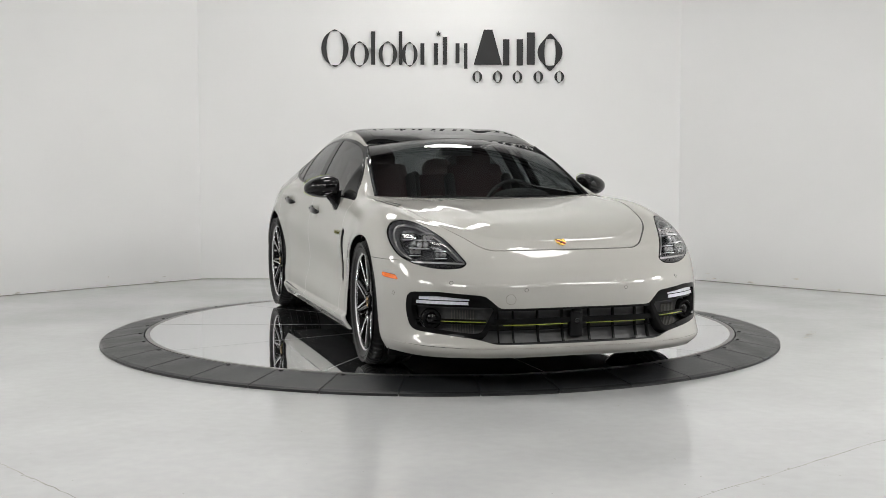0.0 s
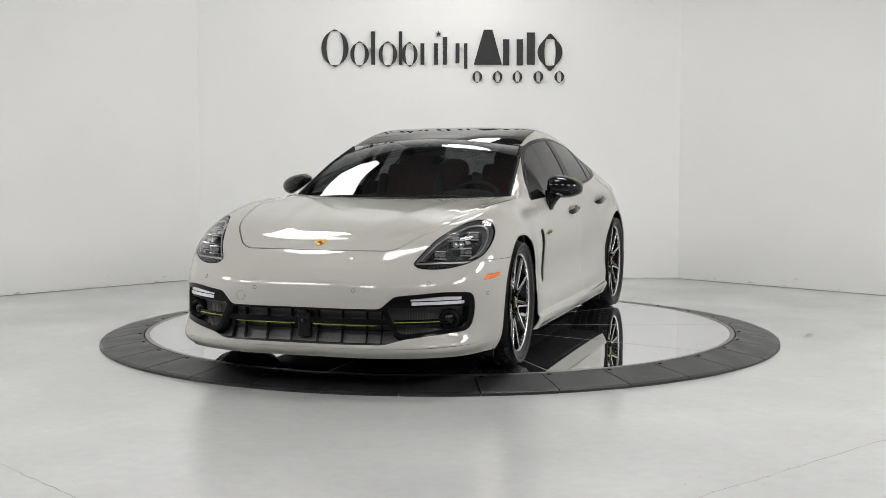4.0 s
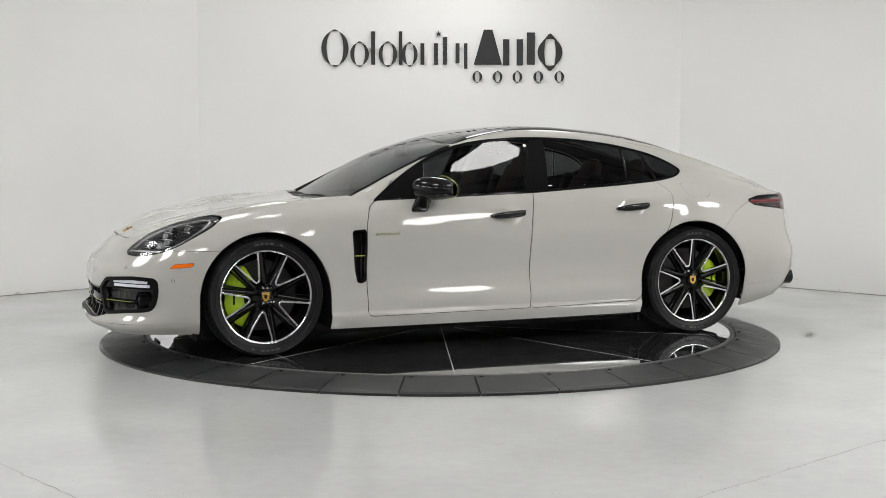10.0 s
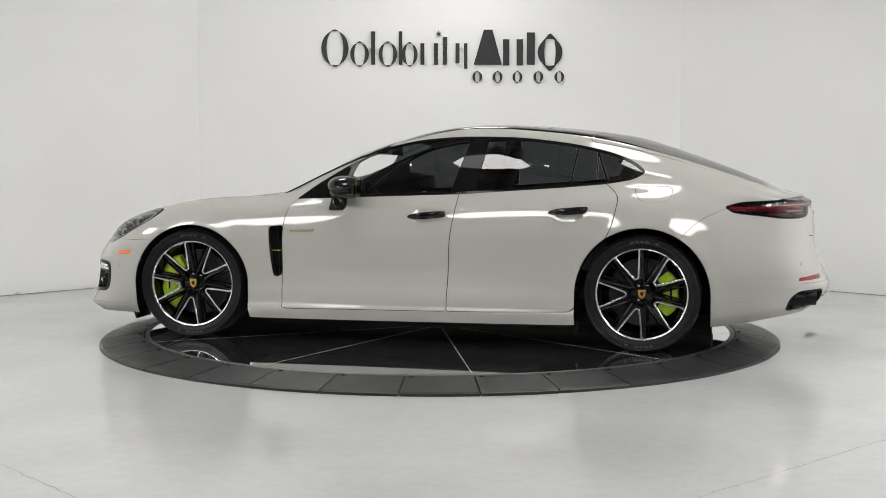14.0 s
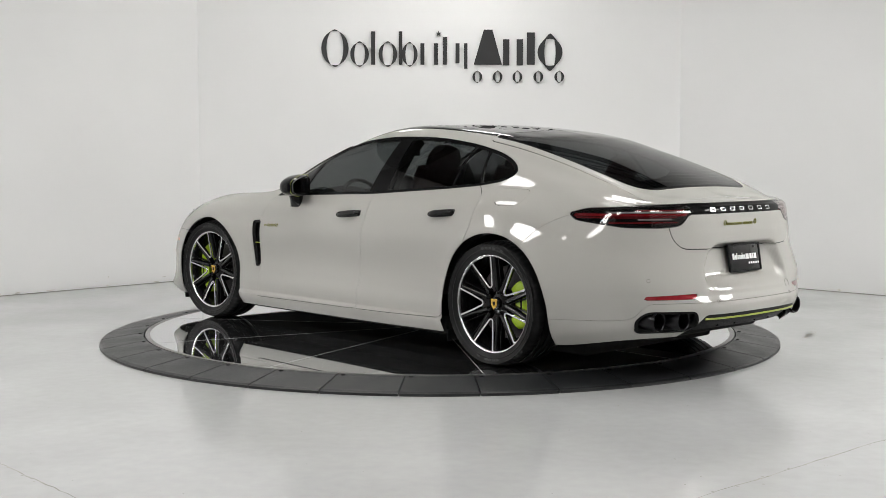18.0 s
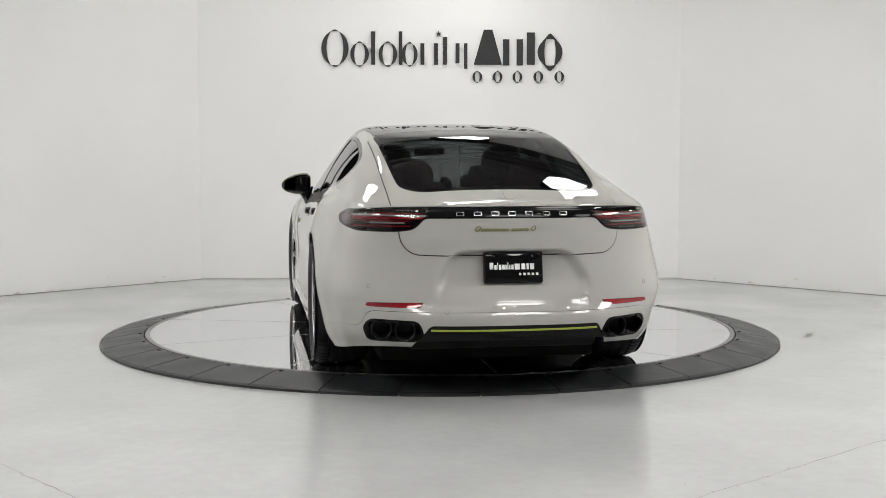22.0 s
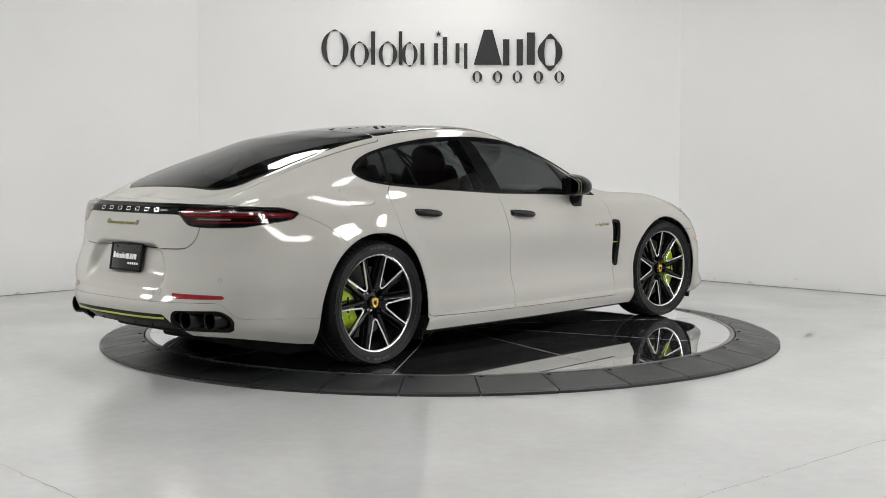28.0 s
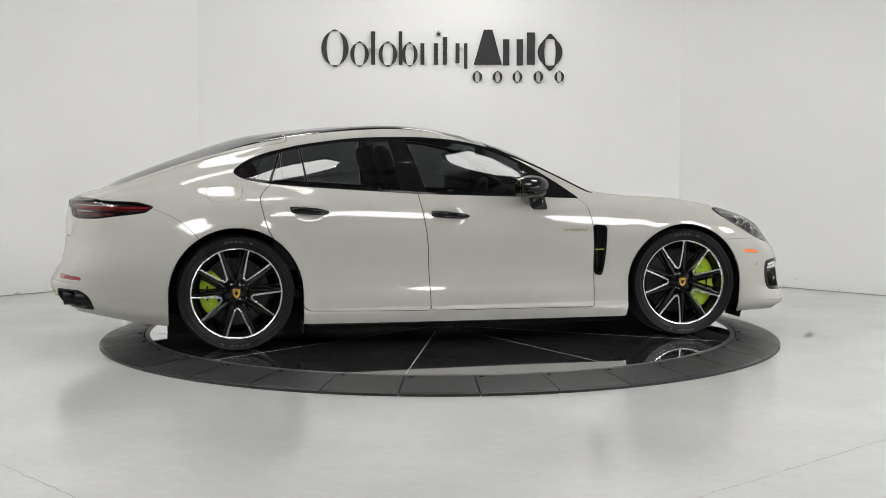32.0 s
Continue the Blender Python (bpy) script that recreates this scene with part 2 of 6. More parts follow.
def hall():
    rnd = random.Random(21)
    bm = box_bm(0, -3.5, -0.1, 17.0, 19.0, 0.2)
    fl = part("floor", bm, FLOOR, None, smooth=False)
    tagged(fl, "pale grey glossy epoxy floor with hairline cracks", "floor", kind="structure")
    # plan of the walls, as straight runs, with a thickness of 0.2 m outwards
    runs = [("wall_back", (-HALF, BACK), (HALF, BACK)), ("wall_back_left", (-6.4, -0.1), (-HALF, BACK)),
            ("wall_back_right", (HALF, BACK), (6.4, -0.1)), ("wall_left", (-6.4, -10.8), (-6.4, -0.1)),
            ("wall_right", (6.4, -0.1), (6.4, -10.8)), ("wall_front", (6.4, -10.8), (-6.4, -10.8))]
    for name, a, b in runs:
        a, b = Vector((*a, 0)), Vector((*b, 0))
        d = (b - a).normalized()
        n = Vector((-d.y, d.x, 0))
        bm = bmesh.new()
        quad = [a, b, b + n * 0.2 + d * 0.05, a + n * 0.2 - d * 0.05]
        lo = [bm.verts.new(p) for p in quad]
        hi = [bm.verts.new(p + Vector((0, 0, HIGH))) for p in quad]
        bm.faces.new(lo)
        bm.faces.new(hi)
        for k in range(4):
            bm.faces.new((lo[k], lo[(k + 1) % 4], hi[(k + 1) % 4], hi[k]))
        bmesh.ops.recalc_face_normals(bm, faces=bm.faces[:])
        dark = name == "wall_front"
        w = part(name, bm, HALL_DARK if dark else WALL, None, smooth=False)
        tagged(w, "dark grey wall of the hall, behind the turntable's lights" if dark else "plain white painted studio wall, slightly scuffed at the foot", "wall", kind="structure")
        # scuffs and dirt at the foot of the two slanted walls
        if name in ("wall_back_left", "wall_back_right"):
            for k in range(26 if name == "wall_back_right" else 14):
                t = rnd.uniform(0.05, 0.80) if name == "wall_back_right" else rnd.uniform(0.35, 0.95)
                wide, tall = rnd.uniform(0.008, 0.06), rnd.uniform(0.002, 0.010)
                z0 = 0.008 + rnd.random() ** 4 * 0.10
                c = a.lerp(b, t) - n * 0.0012
                ring = []
                for j in range(9):
                    q = 2 * math.pi * j / 9
                    rr = rnd.uniform(0.55, 1.0)
                    ring.append(c + d * (wide * rr * math.cos(q)) + Vector((0, 0, z0 + tall * (1 + rr * math.sin(q)))))
                mesh_ob("scuff", ring, [tuple(range(9))], SCUFF, w, smooth=False)
    verts, faces = [], []
    for k in range(25):
        x = -8.7 + 0.72 * k
        for dx, z in ((0, 6.26), (0.30, 6.26), (0.38, 6.31), (0.64, 6.31)):
            verts += [(x + dx, -13.0, z), (x + dx, 6.0, z)]
    for k in range(len(verts) // 2 - 1):
        faces.append((2 * k, 2 * k + 2, 2 * k + 3, 2 * k + 1))
    tagged(mesh_ob("ceiling", verts, faces, CEIL, None, smooth=False), "pale ribbed metal roof deck of the hall", "ceiling", kind="structure")
    for name, c, s in (("wall_upper_back", (0, 5.9, 3.15), (17, 0.2, 6.3)), ("wall_upper_front", (0, -12.9, 3.15), (17, 0.2, 6.3)),
                       ("wall_upper_left", (-8.4, -3.5, 3.15), (0.2, 18.6, 6.3)), ("wall_upper_right", (8.4, -3.5, 3.15), (0.2, 18.6, 6.3))):
        tagged(part(name, box_bm(*c, *s), HALL_DARK, None, smooth=False), "dark outer wall of the hall", "wall", kind="structure")


def floor_joints():
    """Hairline joints and cracks in the floor, and the sealant line at the wall's foot."""
    lines = [[(-2.6, -2.86), (-1.82, -3.743), (-1.368, -4.254), (-0.9, -4.80)], [(0.30, -4.87), (0.965, -4.267), (1.989, -3.337), (3.0, -2.42)],
             [(-3.6, -1.9), (-3.1, -2.35), (-2.6, -2.86)]]
    for pts in lines:
        rnd = random.Random(7)
        fine = []
        for a, b in zip(pts, pts[1:]):
            for k in range(12):
                t = k / 12
                fine.append((a[0] + (b[0] - a[0]) * t + rnd.uniform(-.008, .008), a[1] + (b[1] - a[1]) * t + rnd.uniform(-.008, .008)))
        bm = bmesh.new()
        for (x0, y0), (x1, y1) in zip(fine, fine[1:]):
            d = Vector((x1 - x0, y1 - y0, 0)).normalized()
            n = Vector((-d.y, d.x, 0)) * rnd.uniform(0.0011, 0.0034)
            bm.faces.new([bm.verts.new(v) for v in (Vector((x0, y0, .0008)) - n, Vector((x1, y1, .0008)) - n, Vector((x1, y1, .0008)) + n, Vector((x0, y0, .0008)) + n)])
        tagged(part("floor_crack", bm, CRACK, None, smooth=False), "fine grey hairline crack in the floor", "crack", kind="structure")
    # specks of grit on the floor
    rnd = random.Random(5)
    bm = bmesh.new()
    for k in range(540):
        x, y = rnd.uniform(-4.5, 4.5), rnd.uniform(-6.5, 1.5)
        if k >= 510:
            # crumbs beside the turntable
            t = rnd.random()
            x, y = 2.45 + 0.24 * t + rnd.gauss(0, 0.018), -0.42 + 0.46 * t + rnd.gauss(0, 0.02)
        elif k >= 420:
            # chipped edges of the joints
            (x0, y0), (x1, y1) = rnd.choice((((-2.6, -2.86), (-0.9, -4.80)), ((0.30, -4.87), (3.0, -2.42))))
            t = rnd.random()
            x, y = x0 + (x1 - x0) * t + rnd.gauss(0, 0.006), y0 + (y1 - y0) * t + rnd.gauss(0, 0.006)
        if math.hypot(x, y) < 2.4 or abs(x) + y > 5.2:
            continue
        r = rnd.uniform(0.0015, 0.0045) * (3.6 if k >= 510 else 1.6 if rnd.random() < 0.06 or k >= 420 else 1)
        bm.faces.new([bm.verts.new((x + r * rnd.uniform(.5, 1.3) * math.cos(q), y + r * rnd.uniform(.5, 1.3) * math.sin(q), 0.0009)) for q in (0, 1.1, 2.3, 3.4, 4.6, 5.5)])
    tagged(part("floor_grit", bm, CRACK, None, smooth=False), "scattered dark specks of grit on the floor", "grit", kind="stuff")
    for a, b in (((-HALF, BACK), (HALF, BACK)), ((-6.4, -0.1), (-HALF, BACK)), ((HALF, BACK), (6.4, -0.1))):
        a, b = Vector((*a, 0)), Vector((*b, 0))
        d = (b - a).normalized()
        n = Vector((d.y, -d.x, 0))
        m = Matrix.Translation((a + b) / 2) @ Matrix.Rotation(math.atan2(d.y, d.x), 4, "Z")
        if d.y:
            tagged(part("trim", box_bm(0, -0.003, 0.0025, (b - a).length, 0.006, 0.005, m=m), CRACK, None, smooth=False), "thin dirty joint at the foot of the wall", "trim", kind="structure")
        else:
            tagged(part("trim", box_bm(0, -0.003, 0.006, (b - a).length, 0.006, 0.012, m=m), SEALANT, None, smooth=False), "thin pale sealant line at the foot of the wall", "trim", kind="structure")


def ceiling_beams():
    for k in range(7):
        y = 4.2 - 2.6 * k
        root = tagged(empty("ceiling_beam", pose(0, y, 5.9)), "grey steel roof truss of the hall", "beam", group="roof trusses")
        part("chord", box_bm(0, 0, 0, 16.4, 0.12, 0.1, 0.01), BEAM, root)
        part("chord", box_bm(0, 0, -0.5, 16.4, 0.1, 0.08, 0.01), BEAM, root)
        for j in range(16):
            x0 = -8 + j
            part("web_bar", tube_bm([(x0, 0, -0.5 if j % 2 else 0), (x0 + 1, 0, 0 if j % 2 else -0.5)], 0.022, 6), BEAM, root)


def light_panel(x, y, z, rz=0, rx=0.40, ry=0.36, tilt=0, glow=None):
    root = tagged(empty("light_panel", Matrix.Translation((x, y, z)) @ Matrix.Rotation(radians(rz), 4, "Z") @ Matrix.Rotation(radians(tilt), 4, "X")),
                  "octagonal softbox light hung from the roof, glowing white", "lamp", group="overhead softboxes")
    o = [(sx * rx * a, sy * ry * b) for sx, sy, a, b in ((1, 1, 1, .42), (1, 1, .5, 1), (-1, 1, .55, 1), (-1, 1, 1, .42), (-1, -1, 1, .42), (-1, -1, .55, 1), (1, -1, .55, 1), (1, -1, 1, .42))]
    part("diffuser", prism_bm(o, 0.02), glow or GLOW, root, "glowing white diffuser", smooth=False)
    part("housing", prism_bm([(a * 1.04, b * 1.04) for a, b in o], 0.16, Matrix.Translation((0, 0, 0.024))), SATIN, root, smooth=False)
    up = Matrix.Rotation(radians(-tilt), 4, "X")
    part("hanger", tube_bm([(0, 0, 0.18), up @ Vector((0, 0, 6.29 - z))], 0.012, 6), SATIN, root)


def lights():
    for x, y, rz in ((0.25, 2.95, 0), (-1.6, 1.95, 50), (1.7, 0.95, -60), (-0.5, -1.9, 0), (-1.75, -0.8, 115), (1.4, -1.15, -115)):
        light_panel(x, y, 3.8, rz)
    for a in (-34, -52, -71, -108, -128, -146):
        light_panel(6.0 * math.cos(radians(a)), 6.0 * math.sin(radians(a)), 3.3, a - 90, 0.50, 0.38, -30, GLOW_RIGHT if a == -34 else GLOW_LEFT if a == -146 else GLOW_FRONT)
    for a in (-14, -166):
        light_panel(5.9 * math.cos(radians(a)), 5.9 * math.sin(radians(a)), 3.3, a - 90, 0.50, 0.38, -30, GLOW_RIGHT if a == -14 else GLOW_LEFT)
    for a in (-28, -60, -90, -120, -152):
        spot_bar(5.2 * math.cos(radians(a)), 5.2 * math.sin(radians(a)), 3.9, a - 90)
    # one more panel over the camera, added as fill light on the car
    light_panel(0.0, -7.8, 4.1, 0, 0.60, 0.46, -30, GLOW_FRONT)


def spot_bar(x, y, z, rz):
    """A bar hung from the roof with a row of small spotlights."""
    root = tagged(empty("spot_bar", Matrix.Translation((x, y, z)) @ Matrix.Rotation(radians(rz), 4, "Z")), "black bar with a row of small white spotlights", "lamp", group="spotlight bars")
    part("rail", tube_bm([(-1.9, 0, 0), (1.9, 0, 0)], 0.02, 8), SATIN, root)
    for k in range(8):
        u = -1.75 + 0.5 * k + 0.06 * math.sin(5 * k)
        can = lathe([(0.001, 0.05), (0.026, 0.05), (0.034, -0.06), (0.028, -0.058)], 14, "z")
        can.transform(Matrix.Translation((u, -0.02, -0.06)))
        part("spot_can", can, SATIN, root)
        eye = ball_bm(u, -0.02, -0.115, 0.024, 0.024, 0.016, 12, 8)
        part("spot_lens", eye, SPOT, root, "glowing spotlight lens")
    for u in (-1.2, 1.2):
        part("hanger", tube_bm([(u, 0, 0), (u, 0, 6.29 - z)], 0.006, 6), SATIN, root)


def ring_truss():
    """Round lighting truss over the turntable."""
    root = tagged(empty("ring_truss", pose(0, 0, 4.35)), "round grey aluminium lighting truss hung over the turntable", "truss")
    n = 48
    for r, z in ((2.0, 0), (2.25, 0), (2.12, 0.22)):
        part("chord", tube_bm([(r * math.cos(2 * math.pi * k / n), r * math.sin(2 * math.pi * k / n), z) for k in range(n + 1)], 0.022, 8, False), TRUSS, root)
    for k in range(n):
        a, b = 2 * math.pi * k / n, 2 * math.pi * (k + 1) / n
        part("web_bar", tube_bm([(2.0 * math.cos(a), 2.0 * math.sin(a), 0), (2.12 * math.cos(b), 2.12 * math.sin(b), 0.22)], 0.009, 5, False), TRUSS, root)
        part("web_bar", tube_bm([(2.25 * math.cos(a), 2.25 * math.sin(a), 0), (2.12 * math.cos(b), 2.12 * math.sin(b), 0.22)], 0.009, 5, False), TRUSS, root)
    for k in range(7):
        a = -math.pi * (k + 1) / 8
        m = Matrix.Translation((2.12 * math.cos(a), 2.12 * math.sin(a), -0.10))
        can = lathe([(0.001, 0.09), (0.025, 0.09), (0.032, 0.0), (0.030, -0.002), (0.024, 0.004)], 16, "z")
        can.transform(m)
        part("spot_can", can, SATIN, root, "small black spotlight")
        eye = lathe([(0.0005, 0.006), (0.024, 0.006)], 16, "z")
        eye.transform(m)
        part("spot_lens", eye, SPOT, root, "glowing spotlight lens")
    for a in (45, 135, 225, 315):
        c, s = 2.12 * math.cos(radians(a)), 2.12 * math.sin(radians(a))
        part("hanger", tube_bm([(c, s, 0.22), (c, s, 1.9)], 0.008, 6), TRUSS, root)


# ---- the turntable ----
R_OUT, R_IN = 2.345, 2.045


def turntable_ring():
    root = tagged(empty("turntable_ring"), "low black rubber ramp ring laid round the turntable", "ramp")
    n = 34
    a0 = radians(-95.4)
    step = 2 * math.pi / n
    prof = [(R_OUT, 0.0), (R_OUT, 0.014), (R_OUT - 0.02, 0.022), (R_IN + 0.025, DISC), (R_IN + 0.012, DISC), (R_IN + 0.012, 0.0)]
    verts, faces = [], []
    m = 8
    gap = 0.0016
    for k in range(m + 1):
        t = gap + (step - 2 * gap) * k / m
        for r, z in prof:
            verts.append((r * math.cos(t), r * math.sin(t), z))
    q = len(prof)
    for k in range(m):
        for j in range(q - 1):
            faces.append((k * q + j, (k + 1) * q + j, (k + 1) * q + j + 1, k * q + j + 1))
    faces.append(tuple(range(q)))
    faces.append(tuple(m * q + j for j in range(q))[::-1])
    first = mesh_ob("ring_tile", verts, faces, MAT_RING, root, smooth=False)
    bolt = lathe([(0.001, 0.006), (0.011, 0.005), (0.013, 0.0)], 12, "z")
    tb = part("tile_bolt", bolt, SATIN, first)
    for k in range(n):
        ob = first if k == 0 else new("ring_tile", first.data)
        ob.parent = root
        ob.matrix_basis = Matrix.Rotation(a0 + k * step, 4, "Z")
        b = tb if k == 0 else new("tile_bolt", tb.data)
        b.parent = ob
        rr = R_IN + 0.035
        b.matrix_basis = Matrix.Translation((rr * math.cos(0.018), rr * math.sin(0.018), DISC - 0.002))


def turntable_disc():
    root = tagged(empty("turntable_disc", pose(0, 0, 0)), "mirror-polished turntable disc with radial seams", "turntable")
    n = 10
    step = 2 * math.pi / n
    for k in range(n):
        a = k * step
        part("disc_seam", box_bm((R_IN + 0.09) / 2, 0, DISC - 0.006, R_IN - 0.15, 0.0045, 0.013, m=Matrix.Rotation(a, 4, "Z")), SEAM_STEEL, root, smooth=False)
        verts, faces = [], []
        m = 20
        for j in range(m + 1):
            t = a + 0.0012 + (step - 0.0024) * j / m
            for r, z in ((0.115, 0.01), (0.115, DISC), (R_IN - 0.03, DISC), (R_IN - 0.03, 0.01)):
                verts.append((r * math.cos(t), r * math.sin(t), z))
        for j in range(m):
            for i in range(3):
                faces.append((4 * j + i, 4 * j + 4 + i, 4 * j + 5 + i, 4 * j + 1 + i))
        faces += [(0, 1, 2, 3), tuple(4 * m + i for i in (3, 2, 1, 0))]
        mesh_ob("disc_sector", verts, faces, MIRROR, root, smooth=False)
    part("rim", lathe([(R_IN - 0.028, 0.0), (R_IN - 0.028, DISC + 0.0015), (R_IN - 0.008, DISC + 0.003), (R_IN + 0.002, DISC + 0.0015), (R_IN + 0.002, 0.0)], 160, "z"), STEEL, root, "brushed steel rim")
    hub = part("hub_plate", lathe([(0.001, DISC + 0.006), (0.10, DISC + 0.006), (0.112, DISC + 0.001), (0.112, 0.02)], 40, "z"), STEEL, root, "steel hub plate with bolts")
    for k in range(12):
        t = 2 * math.pi * k / 12
        part("bolt", lathe([(0.001, 0.010), (0.009, 0.010), (0.010, 0.0)], 8, "z"), DARK, hub).location = (0.088 * math.cos(t), 0.088 * math.sin(t), DISC + 0.004)
    part("drive_base", lathe([(0.05, 0.005), (R_IN - 0.05, 0.005), (R_IN - 0.05, 0.009), (0.05, 0.009)], 64, "z"), DARK, root)
    return root


# ---- the sign on the back wall: plain shapes in place of its brand name ----
def wall_sign():
    root = tagged(empty("wall_sign", Matrix.Translation((0, BACK, 0)) @ Matrix.Rotation(radians(90), 4, "X")), "black raised two-line sign on the white back wall", "sign")

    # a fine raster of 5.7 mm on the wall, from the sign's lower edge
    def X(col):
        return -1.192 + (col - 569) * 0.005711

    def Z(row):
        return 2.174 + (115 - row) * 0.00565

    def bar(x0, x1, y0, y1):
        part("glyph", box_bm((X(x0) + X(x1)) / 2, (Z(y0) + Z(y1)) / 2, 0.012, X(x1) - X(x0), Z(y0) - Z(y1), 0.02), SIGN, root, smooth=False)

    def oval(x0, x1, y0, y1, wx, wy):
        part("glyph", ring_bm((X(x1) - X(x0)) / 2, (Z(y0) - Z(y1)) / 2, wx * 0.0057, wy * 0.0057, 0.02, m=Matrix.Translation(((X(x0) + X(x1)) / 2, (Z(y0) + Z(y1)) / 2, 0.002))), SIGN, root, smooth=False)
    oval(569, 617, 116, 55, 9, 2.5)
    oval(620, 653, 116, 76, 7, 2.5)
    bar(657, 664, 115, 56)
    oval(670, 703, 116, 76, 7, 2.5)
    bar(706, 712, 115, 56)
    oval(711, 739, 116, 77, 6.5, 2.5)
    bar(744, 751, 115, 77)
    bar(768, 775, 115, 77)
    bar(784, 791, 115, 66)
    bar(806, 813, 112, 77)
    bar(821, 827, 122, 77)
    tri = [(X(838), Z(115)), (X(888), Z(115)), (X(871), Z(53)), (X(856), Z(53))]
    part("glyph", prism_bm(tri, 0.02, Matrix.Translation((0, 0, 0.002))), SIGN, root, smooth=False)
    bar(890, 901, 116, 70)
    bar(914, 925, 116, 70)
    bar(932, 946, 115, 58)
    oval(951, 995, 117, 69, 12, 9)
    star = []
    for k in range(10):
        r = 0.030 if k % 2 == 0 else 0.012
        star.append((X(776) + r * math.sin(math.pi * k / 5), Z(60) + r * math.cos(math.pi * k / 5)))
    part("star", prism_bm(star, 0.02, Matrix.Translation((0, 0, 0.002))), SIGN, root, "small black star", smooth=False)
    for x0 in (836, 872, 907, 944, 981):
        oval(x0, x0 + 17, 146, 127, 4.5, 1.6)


# ---- the car's skin: a loft over guide rails from the nose round the flank to the tail ----
# x forward from the middle, y to the left, z up from the tyres' contact.
RAILS = []


def rail(*pts):
    RAILS.append(np.array(pts, float))


rail((2.375, 0, .150), (2.35, .45, .150), (2.19, .765, .152), (1.93, .885, .155), (1.468, .90, .15), (1.0, .905, .150), (.4, .905, .150),
     (-.25, .905, .152), (-.9, .91, .158), (-1.48, .92, .17), (-1.93, .845, .165), (-2.25, .735, .215), (-2.46, .45, .235), (-2.52, 0, .24))
rail((2.432, 0, .192), (2.405, .45, .192), (2.225, .786, .195), (1.95, .912, .21), (1.468, .935, .21), (1.0, .935, .205), (.4, .93, .205),
     (-.25, .93, .21), (-.9, .935, .22), (-1.48, .945, .235), (-1.95, .882, .232), (-2.28, .775, .280), (-2.54, .45, .30), (-2.60, 0, .30))
rail((2.415, 0, .30), (2.385, .45, .30), (2.185, .778, .31), (1.955, .924, .33), (1.468, .955, .34), (1.0, .938, .30), (.4, .942, .29),
     (-.25, .942, .29), (-.9, .94, .30), (-1.48, .96, .34), (-1.97, .912, .36), (-2.33, .785, .38), (-2.575, .45, .385), (-2.625, 0, .385))
rail((2.40, 0, .47), (2.365, .45, .475), (2.17, .772, .48), (1.96, .921, .49), (1.468, .965, .52), (1.0, .930, .49), (.4, .912, .48),
     (-.25, .912, .48), (-.9, .922, .50), (-1.48, .968, .52), (-1.98, .935, .50), (-2.365, .806, .50), (-2.55, .45, .50), (-2.60, 0, .50))
rail((2.34, 0, .60), (2.30, .45, .60), (2.14, .735, .61), (1.95, .893, .645), (1.468, .955, .73), (1.0, .936, .70), (.4, .926, .69),
     (-.25, .923, .70), (-.9, .926, .72), (-1.48, .965, .74), (-1.98, .904, .72), (-2.315, .788, .70), (-2.505, .45, .68), (-2.54, 0, .68))
rail((2.25, 0, .685), (2.21, .45, .69), (2.08, .70, .735), (1.90, .828, .77), (1.468, .895, .85), (1.0, .886, .86), (.4, .890, .86),
     (-.25, .887, .875), (-.9, .887, .905), (-1.48, .915, .92), (-1.98, .850, .868), (-2.30, .777, .82), (-2.495, .45, .80), (-2.53, 0, .80))
rail((2.19, 0, .722), (2.15, .42, .735), (1.98, .63, .80), (1.80, .735, .847), (1.468, .785, .912), (1.0, .79, .938), (.4, .845, .938),
     (-.25, .845, .96), (-.9, .835, 1.0), (-1.48, .80, 1.03), (-1.98, .78, .985), (-2.30, .74, .935), (-2.46, .45, .925), (-2.50, 0, .925))
rail((2.14, 0, .748), (2.08, .38, .772), (1.90, .52, .83), (1.72, .60, .868), (1.40, .63, .912), (0.88, .752, .942), (.4, .68, 1.155),
     (-.25, .625, 1.33), (-.9, .615, 1.308), (-1.45, .665, 1.17), (-1.95, .665, 1.055), (-2.28, .62, .965), (-2.42, .43, .95), (-2.46, 0, .95))
rail((2.04, 0, .78), (1.97, .30, .795), (1.78, .42, .84), (1.62, .48, .868), (1.35, .52, .905), (.90, .722, .942), (.38, .65, 1.185),
     (-.25, .588, 1.365), (-.9, .573, 1.348), (-1.47, .58, 1.245), (-1.95, .575, 1.105), (-2.25, .54, 1.0), (-2.38, .40, .965), (-2.42, 0, .965))
rail((1.9, 0, .815), (1.82, .18, .83), (1.66, .25, .855), (1.5, .30, .88), (1.28, .32, .91), (.95, .38, .940), (.42, .33, 1.240),
     (-.25, .30, 1.395), (-.9, .29, 1.385), (-1.5, .30, 1.286), (-1.95, .30, 1.135), (-2.22, .30, 1.03), (-2.35, .22, .975), (-2.38, 0, .975))
rail((1.75, 0, .845), (1.68, 0, .86), (1.55, 0, .878), (1.42, 0, .895), (1.2, 0, .925), (.97, 0, .940), (.45, 0, 1.240),
     (-.25, 0, 1.399), (-.9, 0, 1.394), (-1.5, 0, 1.302), (-1.95, 0, 1.142), (-2.2, 0, 1.045), (-2.3, 0, 1.0), (-2.34, 0, .985))
# one more rail half way up the side windows, which bows them outwards
BOW = np.array([0, 0, 0, 0, 0, .003, .012, .014, .014, .012, .005, 0, 0, 0])[:, None] * np.array([[0, .85, .5]])
RAILS.insert(7, (RAILS[6] + RAILS[7]) / 2 + BOW)
COWL = 5            # at this station the upper rails break from bonnet to windscreen


